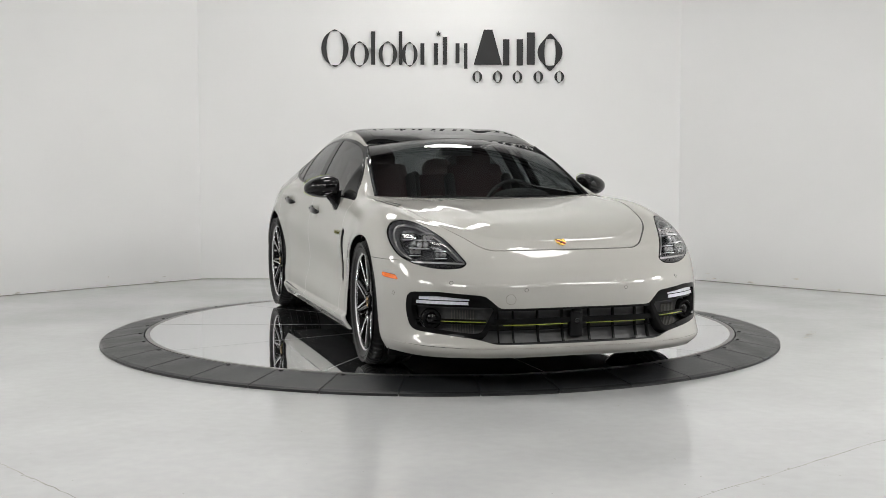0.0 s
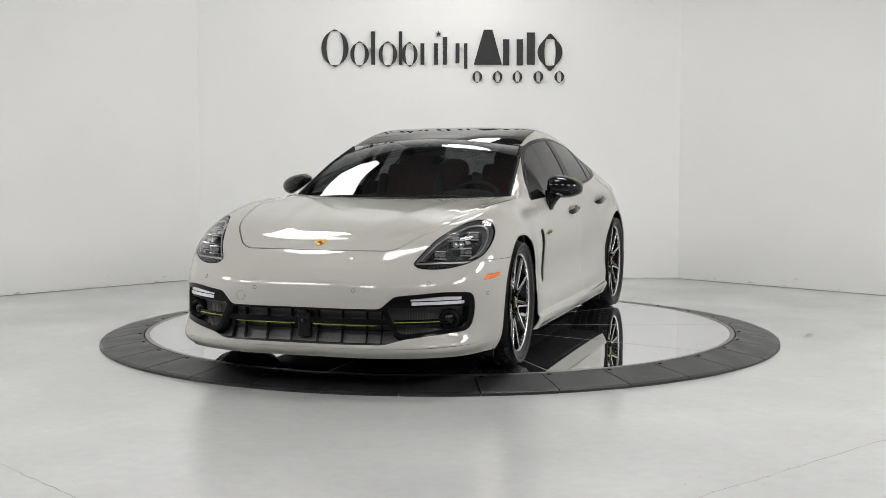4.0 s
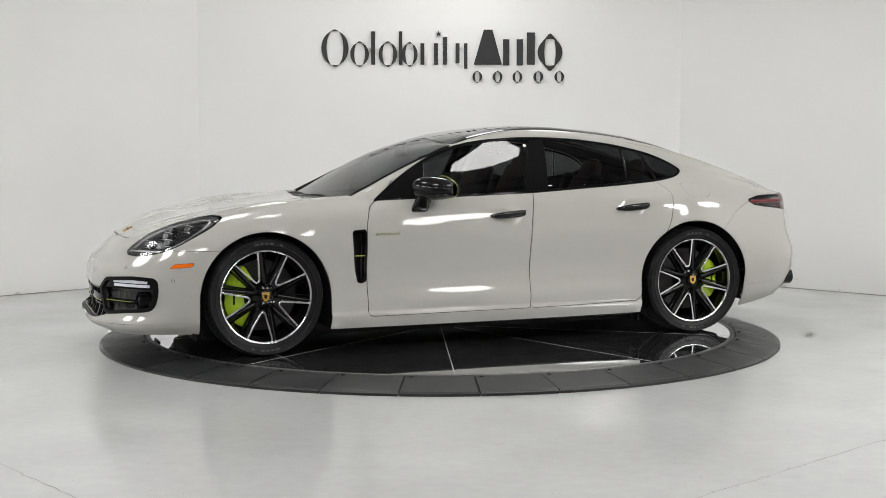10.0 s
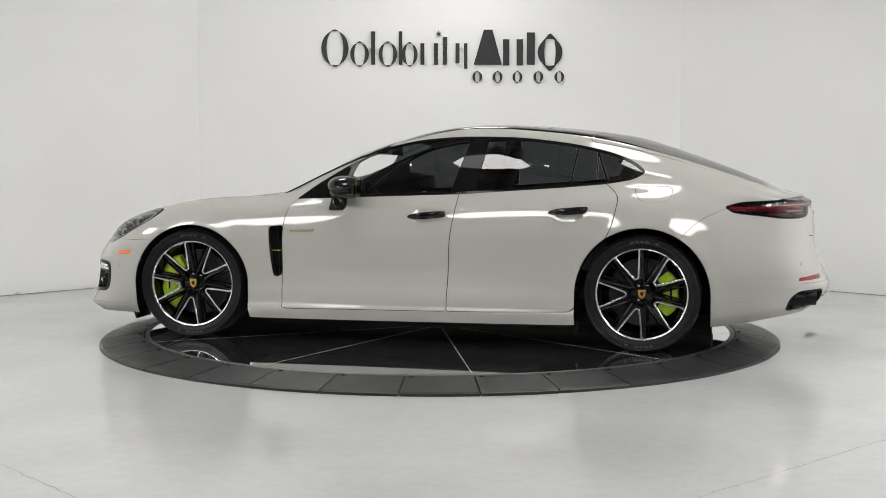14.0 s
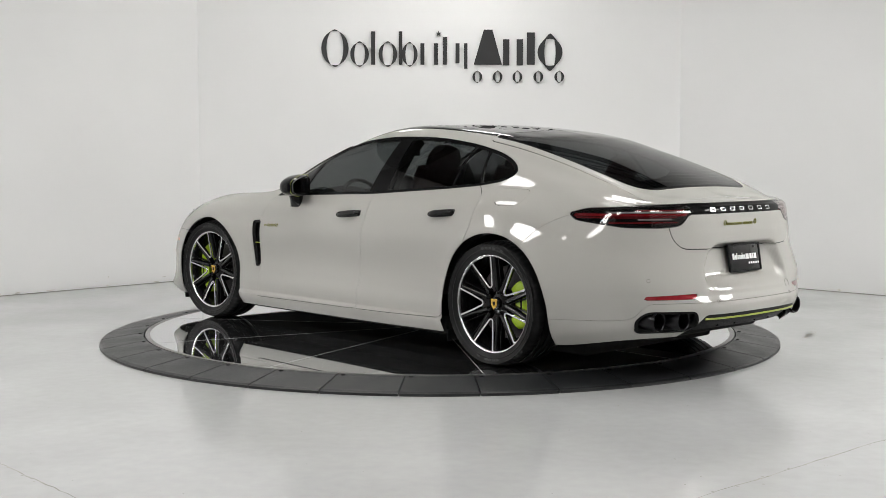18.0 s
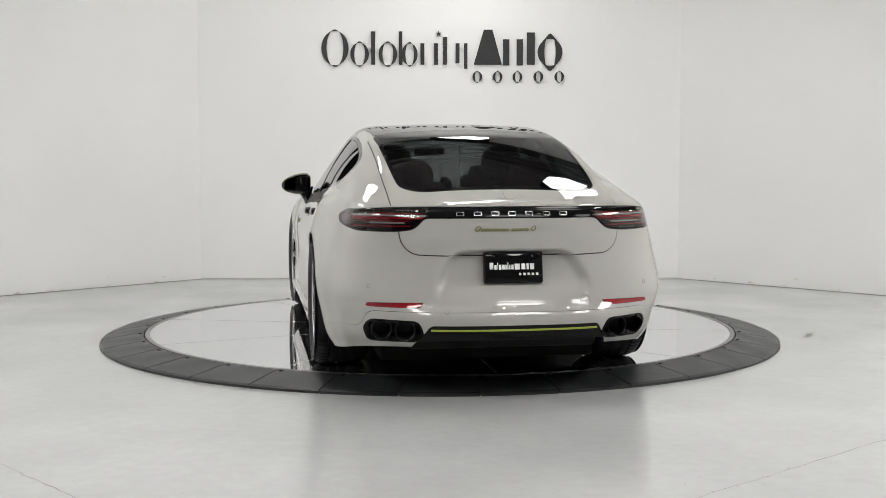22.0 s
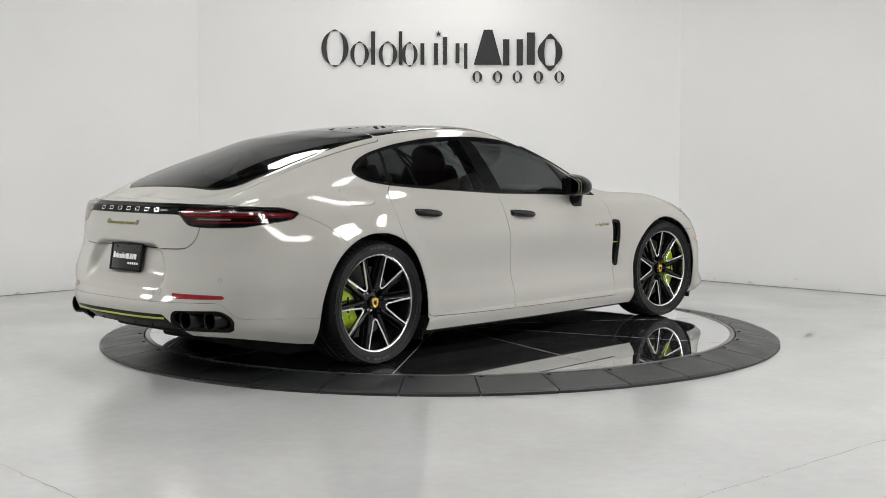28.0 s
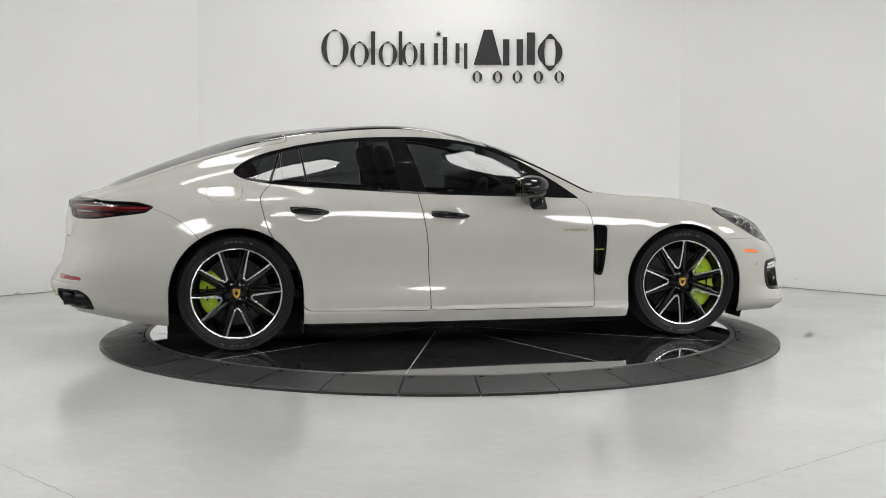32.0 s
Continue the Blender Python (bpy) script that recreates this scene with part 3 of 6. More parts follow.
def spline(P, counts, brk=None, ghost=None):
    """Smooth curve through the rows of P (n, ..., 3): points along it, so many to a span."""
    n = len(P)
    h = np.maximum(np.linalg.norm(np.diff(P, axis=0), axis=-1, keepdims=True), 1e-4) ** 0.7
    d = np.diff(P, axis=0) / h
    T = np.zeros_like(P)
    for k in range(1, n - 1):
        T[k] = (d[k - 1] * h[k] + d[k] * h[k - 1]) / (h[k - 1] + h[k])
    T[0], T[-1] = d[0], d[-1]
    if ghost is not None:
        for k, s in ((0, 1), (-1, -1)):
            T[k] = d[k] * ghost
    L, Rr = T.copy(), T.copy()          # tangents arriving and leaving
    if brk is not None:
        L[brk], Rr[brk] = d[brk - 1], d[brk]
    out = []
    for k in range(n - 1):
        c = counts
        t = np.linspace(0, 1, c + 1)[: (c + 1 if k == n - 2 else c)].reshape((-1,) + (1,) * (P.ndim - 1))
        a, b = P[k], P[k + 1]
        out.append((2 * t**3 - 3 * t**2 + 1) * a + (t**3 - 2 * t**2 + t) * h[k] * Rr[k] + (3 * t**2 - 2 * t**3) * b + (t**3 - t**2) * h[k] * L[k + 1])
    return np.concatenate(out)


def smoothstep(e0, e1, x):
    t = np.clip((x - e0) / (e1 - e0), 0, 1)
    return t * t * (3 - 2 * t)


NU, NV = 26, 12


def skin_grid():
    along = [spline(r, NU, COWL if i >= 7 else None, np.array([0, 1, 0]) if i < 8 else np.array([0.35, 1, 0.35])) for i, r in enumerate(RAILS)]
    grid = spline(np.array(along), NV)               # (v, u, 3)
    # the bonnet is one smooth crowned sheet between the wings
    gx, gy = grid[..., 0], grid[..., 1]
    crown = np.polyfit([2.19, 2.10, 2.00, 1.75, 1.42, 1.2, .97], [.724, .762, .794, .849, .898, .921, .940], 4)
    sheet = np.polyval(crown, gx) + 0.010 * (gy / 0.65) ** 2 * smoothstep(2.15, 1.6, gx)
    sheet += 0.004 * np.exp(-((gy - np.interp(gx, [1.0, 2.1], [.46, .27])) / 0.065) ** 2) * smoothstep(0.95, 1.50, gx) * smoothstep(2.14, 1.9, gx)
    rail_no = np.arange(grid.shape[0])[:, None] / NV
    share = smoothstep(6.6, 8.6, rail_no) * (np.arange(grid.shape[1])[None, :] <= COWL * NU) * smoothstep(2.20, 2.08, gx)
    grid[..., 2] = grid[..., 2] * (1 - share) + sheet * share
    # the side windows bow evenly from the waist to the roof's edge
    lo, hi = 6 * NV, 8 * NV
    for v in range(lo + 1, hi):
        s = (v - lo) / (hi - lo)
        arc = grid[lo] + (grid[hi] - grid[lo]) * s
        flat = grid[hi] - grid[lo]
        out = np.stack([np.zeros(len(flat)), flat[:, 2], -flat[:, 1]], axis=1) / np.maximum(np.hypot(flat[:, 1], flat[:, 2]), 1e-6)[:, None]
        arc = arc + out * (0.020 * 4 * s * (1 - s)) * np.minimum(1, np.hypot(flat[:, 1], flat[:, 2]) / 0.3)[:, None] ** 2
        w = (smoothstep(0.62, 0.42, grid[v, :, 0]) * smoothstep(-1.45, -1.20, grid[v, :, 0]))[:, None]
        grid[v] = grid[v] * (1 - w) + arc * w
    # so is the windscreen, crowned across
    centre = grid[-1]
    order = np.argsort(centre[:, 0])
    mid = np.interp(gx, centre[order, 0], centre[order, 2])
    crown = np.polyval(np.polyfit([.92, .38, -.25], [.085, .196, .10], 2), gx)
    after = np.arange(grid.shape[1])[None, :] > COWL * NU
    share = smoothstep(9.0, 9.5, rail_no) * smoothstep(0.0, .30, gx) * smoothstep(0.97, 0.88, gx) * after
    grid[..., 2] = grid[..., 2] * (1 - share) + (mid - crown * gy ** 2) * share
    # the rear window is one even sheet
    mid = np.polyval(np.polyfit([-1.35, -1.5, -1.95, -2.2], [1.345, 1.302, 1.142, 1.045], 2), gx)
    pane = mid - (0.09 + 0.141 * (gx + 2.25)) * gy ** 2
    share = smoothstep(8.75, 9.3, rail_no) * smoothstep(-1.25, -1.60, gx) * smoothstep(-2.36, -2.27, gx)
    grid[..., 2] = grid[..., 2] * (1 - share) + pane * share
    # crease under the door handles, and the doors' flare towards the sill
    doors = smoothstep(1.25, 0.95, grid[..., 0]) * smoothstep(-1.25, -0.85, grid[..., 0]) * (gy > 0.7)
    grid[..., 1] += doors * (0.007 * smoothstep(0.40, 0.31, grid[..., 2]) + 0.002 - 0.004 * smoothstep(0.70, 0.80, grid[..., 2])) * smoothstep(0.15, 0.25, grid[..., 2])
    # upper ledge of the sill
    grid[..., 1] += 0.026 * smoothstep(0.252, 0.230, grid[..., 2]) * smoothstep(1.12, 1.0, grid[..., 0]) * smoothstep(-1.14, -1.02, grid[..., 0]) * (gy > 0.7)
    # hollows behind the door handles
    for hx, hz in ((-.123, .822), (-1.027, .857)):
        grid[..., 1] -= 0.007 * np.exp(-((grid[..., 0] - hx) / 0.062) ** 4 - ((grid[..., 2] - hz) / 0.036) ** 4) * (gy > 0.8)
    # hollow for the number plate in the tail
    x, y, z = grid[..., 0], grid[..., 1], grid[..., 2]
    half = np.interp(z, [.48, .594, .68, .715, .73], [.40, .387, .335, .285, .24])
    dent = smoothstep(half + 0.012, half - 0.050, y) * smoothstep(0.728, 0.708, z) * smoothstep(0.47, 0.575, z) * (x < -2)
    grid[..., 0] = x + 0.050 * dent
    # the nose folds over a ledge above the air intakes and another over the lip
    def ridge(at, reach, round_off):
        return np.maximum(0, 1 - np.sqrt((grid[..., 2] - at) ** 2 + round_off ** 2) / reach)
    nose = smoothstep(1.90, 2.15, grid[..., 0])
    grid[..., 0] += nose * (0.013 * ridge(0.535, 0.10, 0.006) + 0.014 * ridge(0.212, 0.05, 0.006))
    # below the reflectors the tail steps out to the valance
    tail = smoothstep(-2.0, -2.25, grid[..., 0])
    grid[..., 0] -= tail * 0.016 * np.clip((0.458 - grid[..., 2]) / 0.055, 0, 1)
    # flared lips round the wheels
    for cx, r0, lip in ((1.468, 0.405, 0.004), (-1.482, 0.412, 0.007)):
        d = np.hypot(grid[..., 0] - cx, np.maximum(grid[..., 2] - 0.355, 0))
        grid[..., 1] += lip * np.exp(-((d - r0 - 0.01) / 0.05) ** 2) * (grid[..., 1] > 0.6)
    return grid


def joined(shells):
    V, N, F, base = [], [], [], 0
    for s in shells:
        if len(s.F):
            V.append(s.V)
            N.append(s.N)
            F += [tuple(i + base for i in f) for f in s.F]
            base += len(s.V)
    return Shell(np.concatenate(V), np.concatenate(N), F) if V else shells[0]


class Shell:
    """Faces over shared points with their normals, which fields can cut in two."""
    def __init__(self, V, N, F):
        self.V, self.N, self.F = V, N, F

    def cut(self, f, gap=0.0):
        """The part where the field f is below -gap, and the part where it is above +gap."""
        if isinstance(f, tuple):
            kept, rest = self, []
            for g in f:
                kept, off = kept.cut(g, gap)
                rest.append(off)
            return kept, joined(rest)
        vals = f(self.V)
        a = self._side(vals + gap)
        b = self._side(-vals + gap)
        return a, b

    def _side(self, g):
        """Faces where g < 0."""
        neg = g < 0
        V, N, F = list(self.V), list(self.N), []
        made = {}
        for fc in self.F:
            s = [neg[i] for i in fc]
            if all(s):
                F.append(fc)
            elif any(s):
                poly = []
                for i, j in zip(fc, fc[1:] + fc[:1]):
                    if neg[i]:
                        poly.append(i)
                    if neg[i] != neg[j]:
                        key = (min(i, j), max(i, j))
                        if key not in made:
                            t = g[i] / (g[i] - g[j])
                            made[key] = len(V)
                            V.append(self.V[i] * (1 - t) + self.V[j] * t)
                            n = self.N[i] * (1 - t) + self.N[j] * t
                            N.append(n / max(np.linalg.norm(n), 1e-9))
                        poly.append(made[key])
                if len(poly) > 2:
                    F.append(tuple(poly))
        return Shell(np.array(V), np.array(N), F).tidy()

    def tidy(self):
        used = sorted({i for f in self.F for i in f})
        new_i = {o: k for k, o in enumerate(used)}
        return Shell(self.V[used] if used else self.V[:0], self.N[used] if used else self.N[:0], [tuple(new_i[i] for i in f) for f in self.F])

    def moved(self, d):
        return Shell(self.V + self.N * d, self.N, self.F)

    def mirrored(self):
        m = np.array([1, -1, 1])
        return Shell(self.V * m, self.N * m, [f[::-1] for f in self.F])

    def plus(self, other):
        k = len(self.V)
        return Shell(np.concatenate([self.V, other.V]), np.concatenate([self.N, other.N]), self.F + [tuple(i + k for i in f) for f in other.F])

    def thick(self, depth=0.012):
        """Turn the free edges inwards, so that the sheet shows a thickness."""
        count = {}
        for f in self.F:
            for i, j in zip(f, f[1:] + f[:1]):
                count[(i, j)] = count.get((i, j), 0) + 1
        V, N, F = list(self.V), list(self.N), list(self.F)
        under = {}
        for (i, j) in count:
            if (j, i) not in count and not (abs(self.V[i][1]) < 1e-4 and abs(self.V[j][1]) < 1e-4):
                a, b = self.V[i], self.V[j]
                n = np.cross(b - a, self.N[i])
                n /= max(np.linalg.norm(n), 1e-9)
                for k in (i, j):
                    if k not in under:
                        under[k] = len(V)
                        V.append(self.V[k] - self.N[k] * depth)
                        N.append(n)
                F.append((j, i, under[i], under[j]))
        return Shell(np.array(V), np.array(N), F)

    def evened(self, i, j, k, deg, ease=1.0, rake=0.0):
        """The sheet as one even surface: its axis k a smooth function of its axes i and j, flattened along i by ease, laid flatter along i by rake."""
        if not len(self.V):
            return self
        c = self.V.mean(0)
        a, b = self.V[:, i] - c[i], self.V[:, j] - (0 if j == 1 else c[j])
        terms = [(p, q) for p in range(deg + 1) for q in range(deg + 1 - p) if j != 1 or q % 2 == 0]
        w = np.linalg.lstsq(np.stack([a ** p * b ** q for p, q in terms], 1), self.V[:, k], rcond=None)[0]
        da = sum(g * p * a ** max(p - 1, 0) * b ** q for g, (p, q) in zip(w, terms))
        db = sum(g * q * a ** p * b ** max(q - 1, 0) for g, (p, q) in zip(w, terms))
        da = da.mean() + ease * (da - da.mean()) + rake
        N = np.zeros_like(self.V)
        N[:, i], N[:, j], N[:, k] = -da, -db, 1
        N /= np.linalg.norm(N, axis=1, keepdims=True)
        return Shell(self.V, N, self.F)

    def obj(self, name, material, parent, label="", depth=0.012):
        s = self.thick(depth) if depth else self
        return mesh_ob(name, s.V, s.F, material, parent, label, s.N)


def fillet(pts, default=0.02, steps=6):
    """A closed outline with rounded corners: points (a, b) or (a, b, radius)."""
    out = []
    n = len(pts)
    for i in range(n):
        p = np.array(pts[i][:2], float)
        r = pts[i][2] if len(pts[i]) > 2 else default
        a, b = np.array(pts[i - 1][:2], float) - p, np.array(pts[(i + 1) % n][:2], float) - p
        la, lb = np.linalg.norm(a), np.linalg.norm(b)
        cut = min(r, la * 0.48, lb * 0.48)
        p0, p1 = p + a / la * cut, p + b / lb * cut
        for t in np.linspace(0, 1, steps):
            out.append((1 - t) ** 2 * p0 + 2 * t * (1 - t) * p + t * t * p1)
    return np.array(out)


def sdf(P, O):
    """Signed distance of the points P to the closed outline O; inside is negative."""
    best = np.full(len(P), 1e9)
    odd = np.zeros(len(P), bool)
    for a, b in zip(O, np.roll(O, -1, axis=0)):
        e = b - a
        L = (e * e).sum()
        if L < 1e-12:
            continue
        w = P - a
        t = np.clip((w @ e) / L, 0, 1)
        best = np.minimum(best, ((w - t[:, None] * e) ** 2).sum(1))
        if a[1] != b[1]:
            c = (a[1] > P[:, 1]) != (b[1] > P[:, 1])
            odd ^= c & (P[:, 0] < (b[0] - a[0]) * (P[:, 1] - a[1]) / (b[1] - a[1]) + a[0])
    return np.where(odd, -1, 1) * np.sqrt(best)


def field(view, outline, where=None, radius=0.02):
    """A field from an outline seen from the side (x, z), above (x, y) or the end (y, z)."""
    O = fillet(outline, radius)
    i, j = {"side": (0, 2), "top": (0, 1), "end": (1, 2)}[view]

    def f(V):
        d = sdf(V[:, [i, j]], O)
        return np.where(where(V), d, np.abs(d) + 0.5) if where else d
    return f


def arch(cx, cz, r):
    def f(V):
        dx, dz = V[:, 0] - cx, V[:, 2] - cz
        d = np.where(dz > 0, np.hypot(dx, dz), np.abs(dx)) - r
        return np.where(V[:, 1] > 0.5, d, 1.0)
    return f


FRONT = lambda V: V[:, 0] > 1.4
REAR = lambda V: V[:, 0] < -1.85
SIDE = lambda V: V[:, 1] > 0.45
UPPER = lambda V: V[:, 2] > 0.6

DLO = [(.765, .925, .01), (-.324, .962), (-.99, 1.007), (-1.26, 1.030, .1), (-1.42, 1.058, .08), (-1.50, 1.105, .05), (-1.41, 1.172, .08), (-1.28, 1.225, .1),
       (-1.046, 1.279, .1), (-.72, 1.322, .15), (-.317, 1.332, .2), (.014, 1.305, .2), (.236, 1.250, .15), (.422, 1.160, .1), (.61, 1.042, .1)]
F_DLO = field("side", DLO, lambda V: (V[:, 1] > 0.45) & (V[:, 2] > 0.85))
F_SCREEN = field("top", [(1.02, -.5), (1.02, .3, .1), (.985, .50, .1), (.905, .722, .02), (.62, .686, .1), (.38, .650, .1), (.16, .612, .03), (.19, .3, .1), (.20, -.5)], UPPER)
F_ROOF = field("top", [(.197, -.5), (.187, .3, .1), (.157, .597, .03), (-.25, .578, .1), (-.9, .563, .1), (-1.135, .56, .02), (-1.172, .3, .1), (-1.182, -.5)], lambda V: V[:, 2] > 1.1)
F_GLASS = field("top", [(-1.185, -.5), (-1.175, .3, .1), (-1.14, .568, .03), (-1.5, .562, .1), (-1.95, .55, .1), (-2.15, .535, .08), (-2.235, .44, .08), (-2.245, -.5)], UPPER)
F_HOOD_TOP = field("top", [(2.6, -.5), (2.6, .9), (1.0, .9), (1.0, .748, .02), (.955, .70, .02), (1.00, .35, .1), (1.03, -.5)], UPPER)
F_HOOD_END = field("end", [(-.5, .702), (.415, .702, .03), (.47, .722, .04), (.515, .757, .05), (.61, .820, .1), (.68, .886, .1), (.748, .938, .02), (.76, 1.3), (-.5, 1.3)], UPPER)
F_HOOD = lambda V: np.maximum(F_HOOD_TOP(V), F_HOOD_END(V))
F_FDOOR = field("side", [(.83, .219, .03), (.835, .45, .1), (.83, .77, .1), (.795, .90, .04), (.70, .95), (.3, 1.4), (-.40, 1.4), (-.324, .966), (-.275, .70, .15), (-.261, .226, .03)], lambda V: (V[:, 1] > 0.45) & (V[:, 2] < 1.06), 0.01)
F_RDOOR = field("side", [(-.261, .226, .03), (-.275, .70, .15), (-.324, .966), (-.40, 1.4), (-1.1, 1.4), (-1.251, 1.03, .01), (-1.335, .962, .05), (-1.285, .716, .15), (-1.10, .52, .2), (-1.07, .245, .05)], lambda V: (V[:, 1] > 0.45) & (V[:, 2] < 1.06), 0.01)
F_FBUMP = field("side", [(3, .05), (3, .80, .01), (2.04, .80, .01), (2.0, .648, .02), (1.70, .648, .02), (1.6, .05)], None, 0.01)
F_RBUMP = field("side", [(-3, .05), (-3, .875), (-1.97, .885, .02), (-1.82, .82, .1), (-1.69, .69, .02), (-1.6, .05)], None, 0.01)
F_HEAD = field("end", [(.886, .735, .04), (.876, .795, .05), (.834, .845, .04), (.765, .857, .05), (.700, .828, .05), (.632, .762, .1), (.588, .69, .05), (.556, .640, .012), (.585, .617, .03), (.67, .608, .08), (.75, .617, .1), (.822, .640, .05), (.870, .677, .04)], FRONT)
F_MARK = field("side", [(2.03, .545, .01), (2.00, .572, .01), (1.885, .580, .008), (1.90, .556, .01)], lambda V: V[:, 1] > 0.7)
F_MOUTH = field("end", [(-.5, .412), (.424, .412, .02), (.497, .478, .02), (.722, .495, .03), (.848, .488, .03), (.857, .40, .05), (.838, .290, .035), (.545, .256, .05), (.46, .230, .03), (-.5, .224)], FRONT)
F_VENT = field("side", [(.926, .748, .015), (.830, .757, .015), (.836, .430, .02), (.893, .416, .035), (.914, .52, .08)], SIDE, 0.02)
F_FUEL = field("side", [(-1.415, 1.02, .06), (-1.665, 1.015, .06), (-1.64, .925, .05), (-1.46, .922, .05)], SIDE)
F_TAIL_END = field("end", [(-.5, .949), (.40, .949, .05), (.70, .944, .05), (.800, .930, .03), (.846, .905, .03), (.853, .872, .02), (.834, .845, .03), (.785, .824, .05), (.60, .820, .05), (.50, .832, .03), (.445, .890, .02), (-.5, .890)], REAR)
F_TAIL_SIDE = field("side", [(-3, .80), (-3, 1.0), (-2.17, .950, .05), (-1.962, .897, .02), (-2.05, .838, .05), (-2.10, .80)])
F_TAIL = lambda V: np.maximum(F_TAIL_END(V), F_TAIL_SIDE(V))
F_REFL = field("end", [(.748, .443, .004), (.738, .463, .008), (.462, .470, .004), (.482, .443, .008)], REAR)
F_PIPE = field("end", [(.490, .262, .03), (.458, .305, .03), (.490, .378, .03), (.725, .380, .03), (.756, .33, .04), (.725, .256, .03)], REAR)
F_VALANCE = field("end", [(-.5, .423), (.735, .423, .04), (.762, .338, .03), (.99, .300), (.99, .05), (-.5, .05)], REAR)
F_LIP = field("end", [(-.5, .208), (.6, .208), (.99, .222), (.99, .05), (-.5, .05)], FRONT)
F_DIFF = field("end", [(-.5, .355), (.43, .355, .03), (.447, .332, .02), (.505, .245, .03), (.53, .16), (-.5, .16)], REAR)


def f_gate(V):
    top = sdf(V[:, :2], fillet([(-1.13, -.5), (-1.13, .4), (-1.135, .60, .02), (-1.5, .604, .1), (-2.0, .608, .1), (-2.6, .595), (-2.6, -.5)]))
    low = sdf(V[:, 1:], fillet([(-.5, 1.2), (.60, 1.2), (.588, .90, .05), (.566, .76, .05), (.51, .706, .06), (.31, .700, .01), (-.5, .70)]))
    return np.where(V[:, 0] > -1.1, 1.0, np.where((V[:, 2] > 0.95), top, low))


def car_shell():
    G = skin_grid()
    nv, nu, _ = G.shape
    V = G.reshape(-1, 3)
    V[np.abs(V[:, 1]) < 1e-5, 1] = 0
    V[:, 1] = np.maximum(V[:, 1], 0)
    F = [(a * nu + b, a * nu + b + 1, (a + 1) * nu + b + 1, (a + 1) * nu + b) for a in range(nv - 1) for b in range(nu - 1)]
    Fa = np.array(F)
    fn = np.cross(V[Fa[:, 2]] - V[Fa[:, 0]], V[Fa[:, 3]] - V[Fa[:, 1]])
    N = np.zeros_like(V)
    for k in range(4):
        np.add.at(N, Fa[:, k], fn)
    # points that fall on one place share their normal
    key = {}
    for i, p in enumerate(np.round(V, 5)):
        key.setdefault(tuple(p), []).append(i)
    for ids in key.values():
        if len(ids) > 1:
            N[ids] = N[ids].sum(0)
    N[V[:, 1] < 1e-5, 1] = 0
    N /= np.maximum(np.linalg.norm(N, axis=1, keepdims=True), 1e-9)
    mid = N[(np.abs(V[:, 0]) < 0.2) & (V[:, 1] > 0.85)]
    if mid[:, 1].mean() < 0:
        N, F = -N, [f[::-1] for f in F]
    return Shell(V, N, [tuple(f) for f in F])


def both(shell, name, material, car, label="", depth=0.006):
    a = shell.obj(name, material, car, label, depth)
    b = shell.mirrored().obj(name, material, car, label, depth)
    return a, b


def whole(shell, name, material, car, label="", depth=0.006):
    s = shell.plus(shell.mirrored())
    n = len(shell.V)
    mid = {i + n: i for i in range(n) if abs(shell.V[i][1]) < 1e-4}
    s.F = [tuple(mid.get(i, i) for i in f) for f in s.F]
    return s.tidy().obj(name, material, car, label, depth)


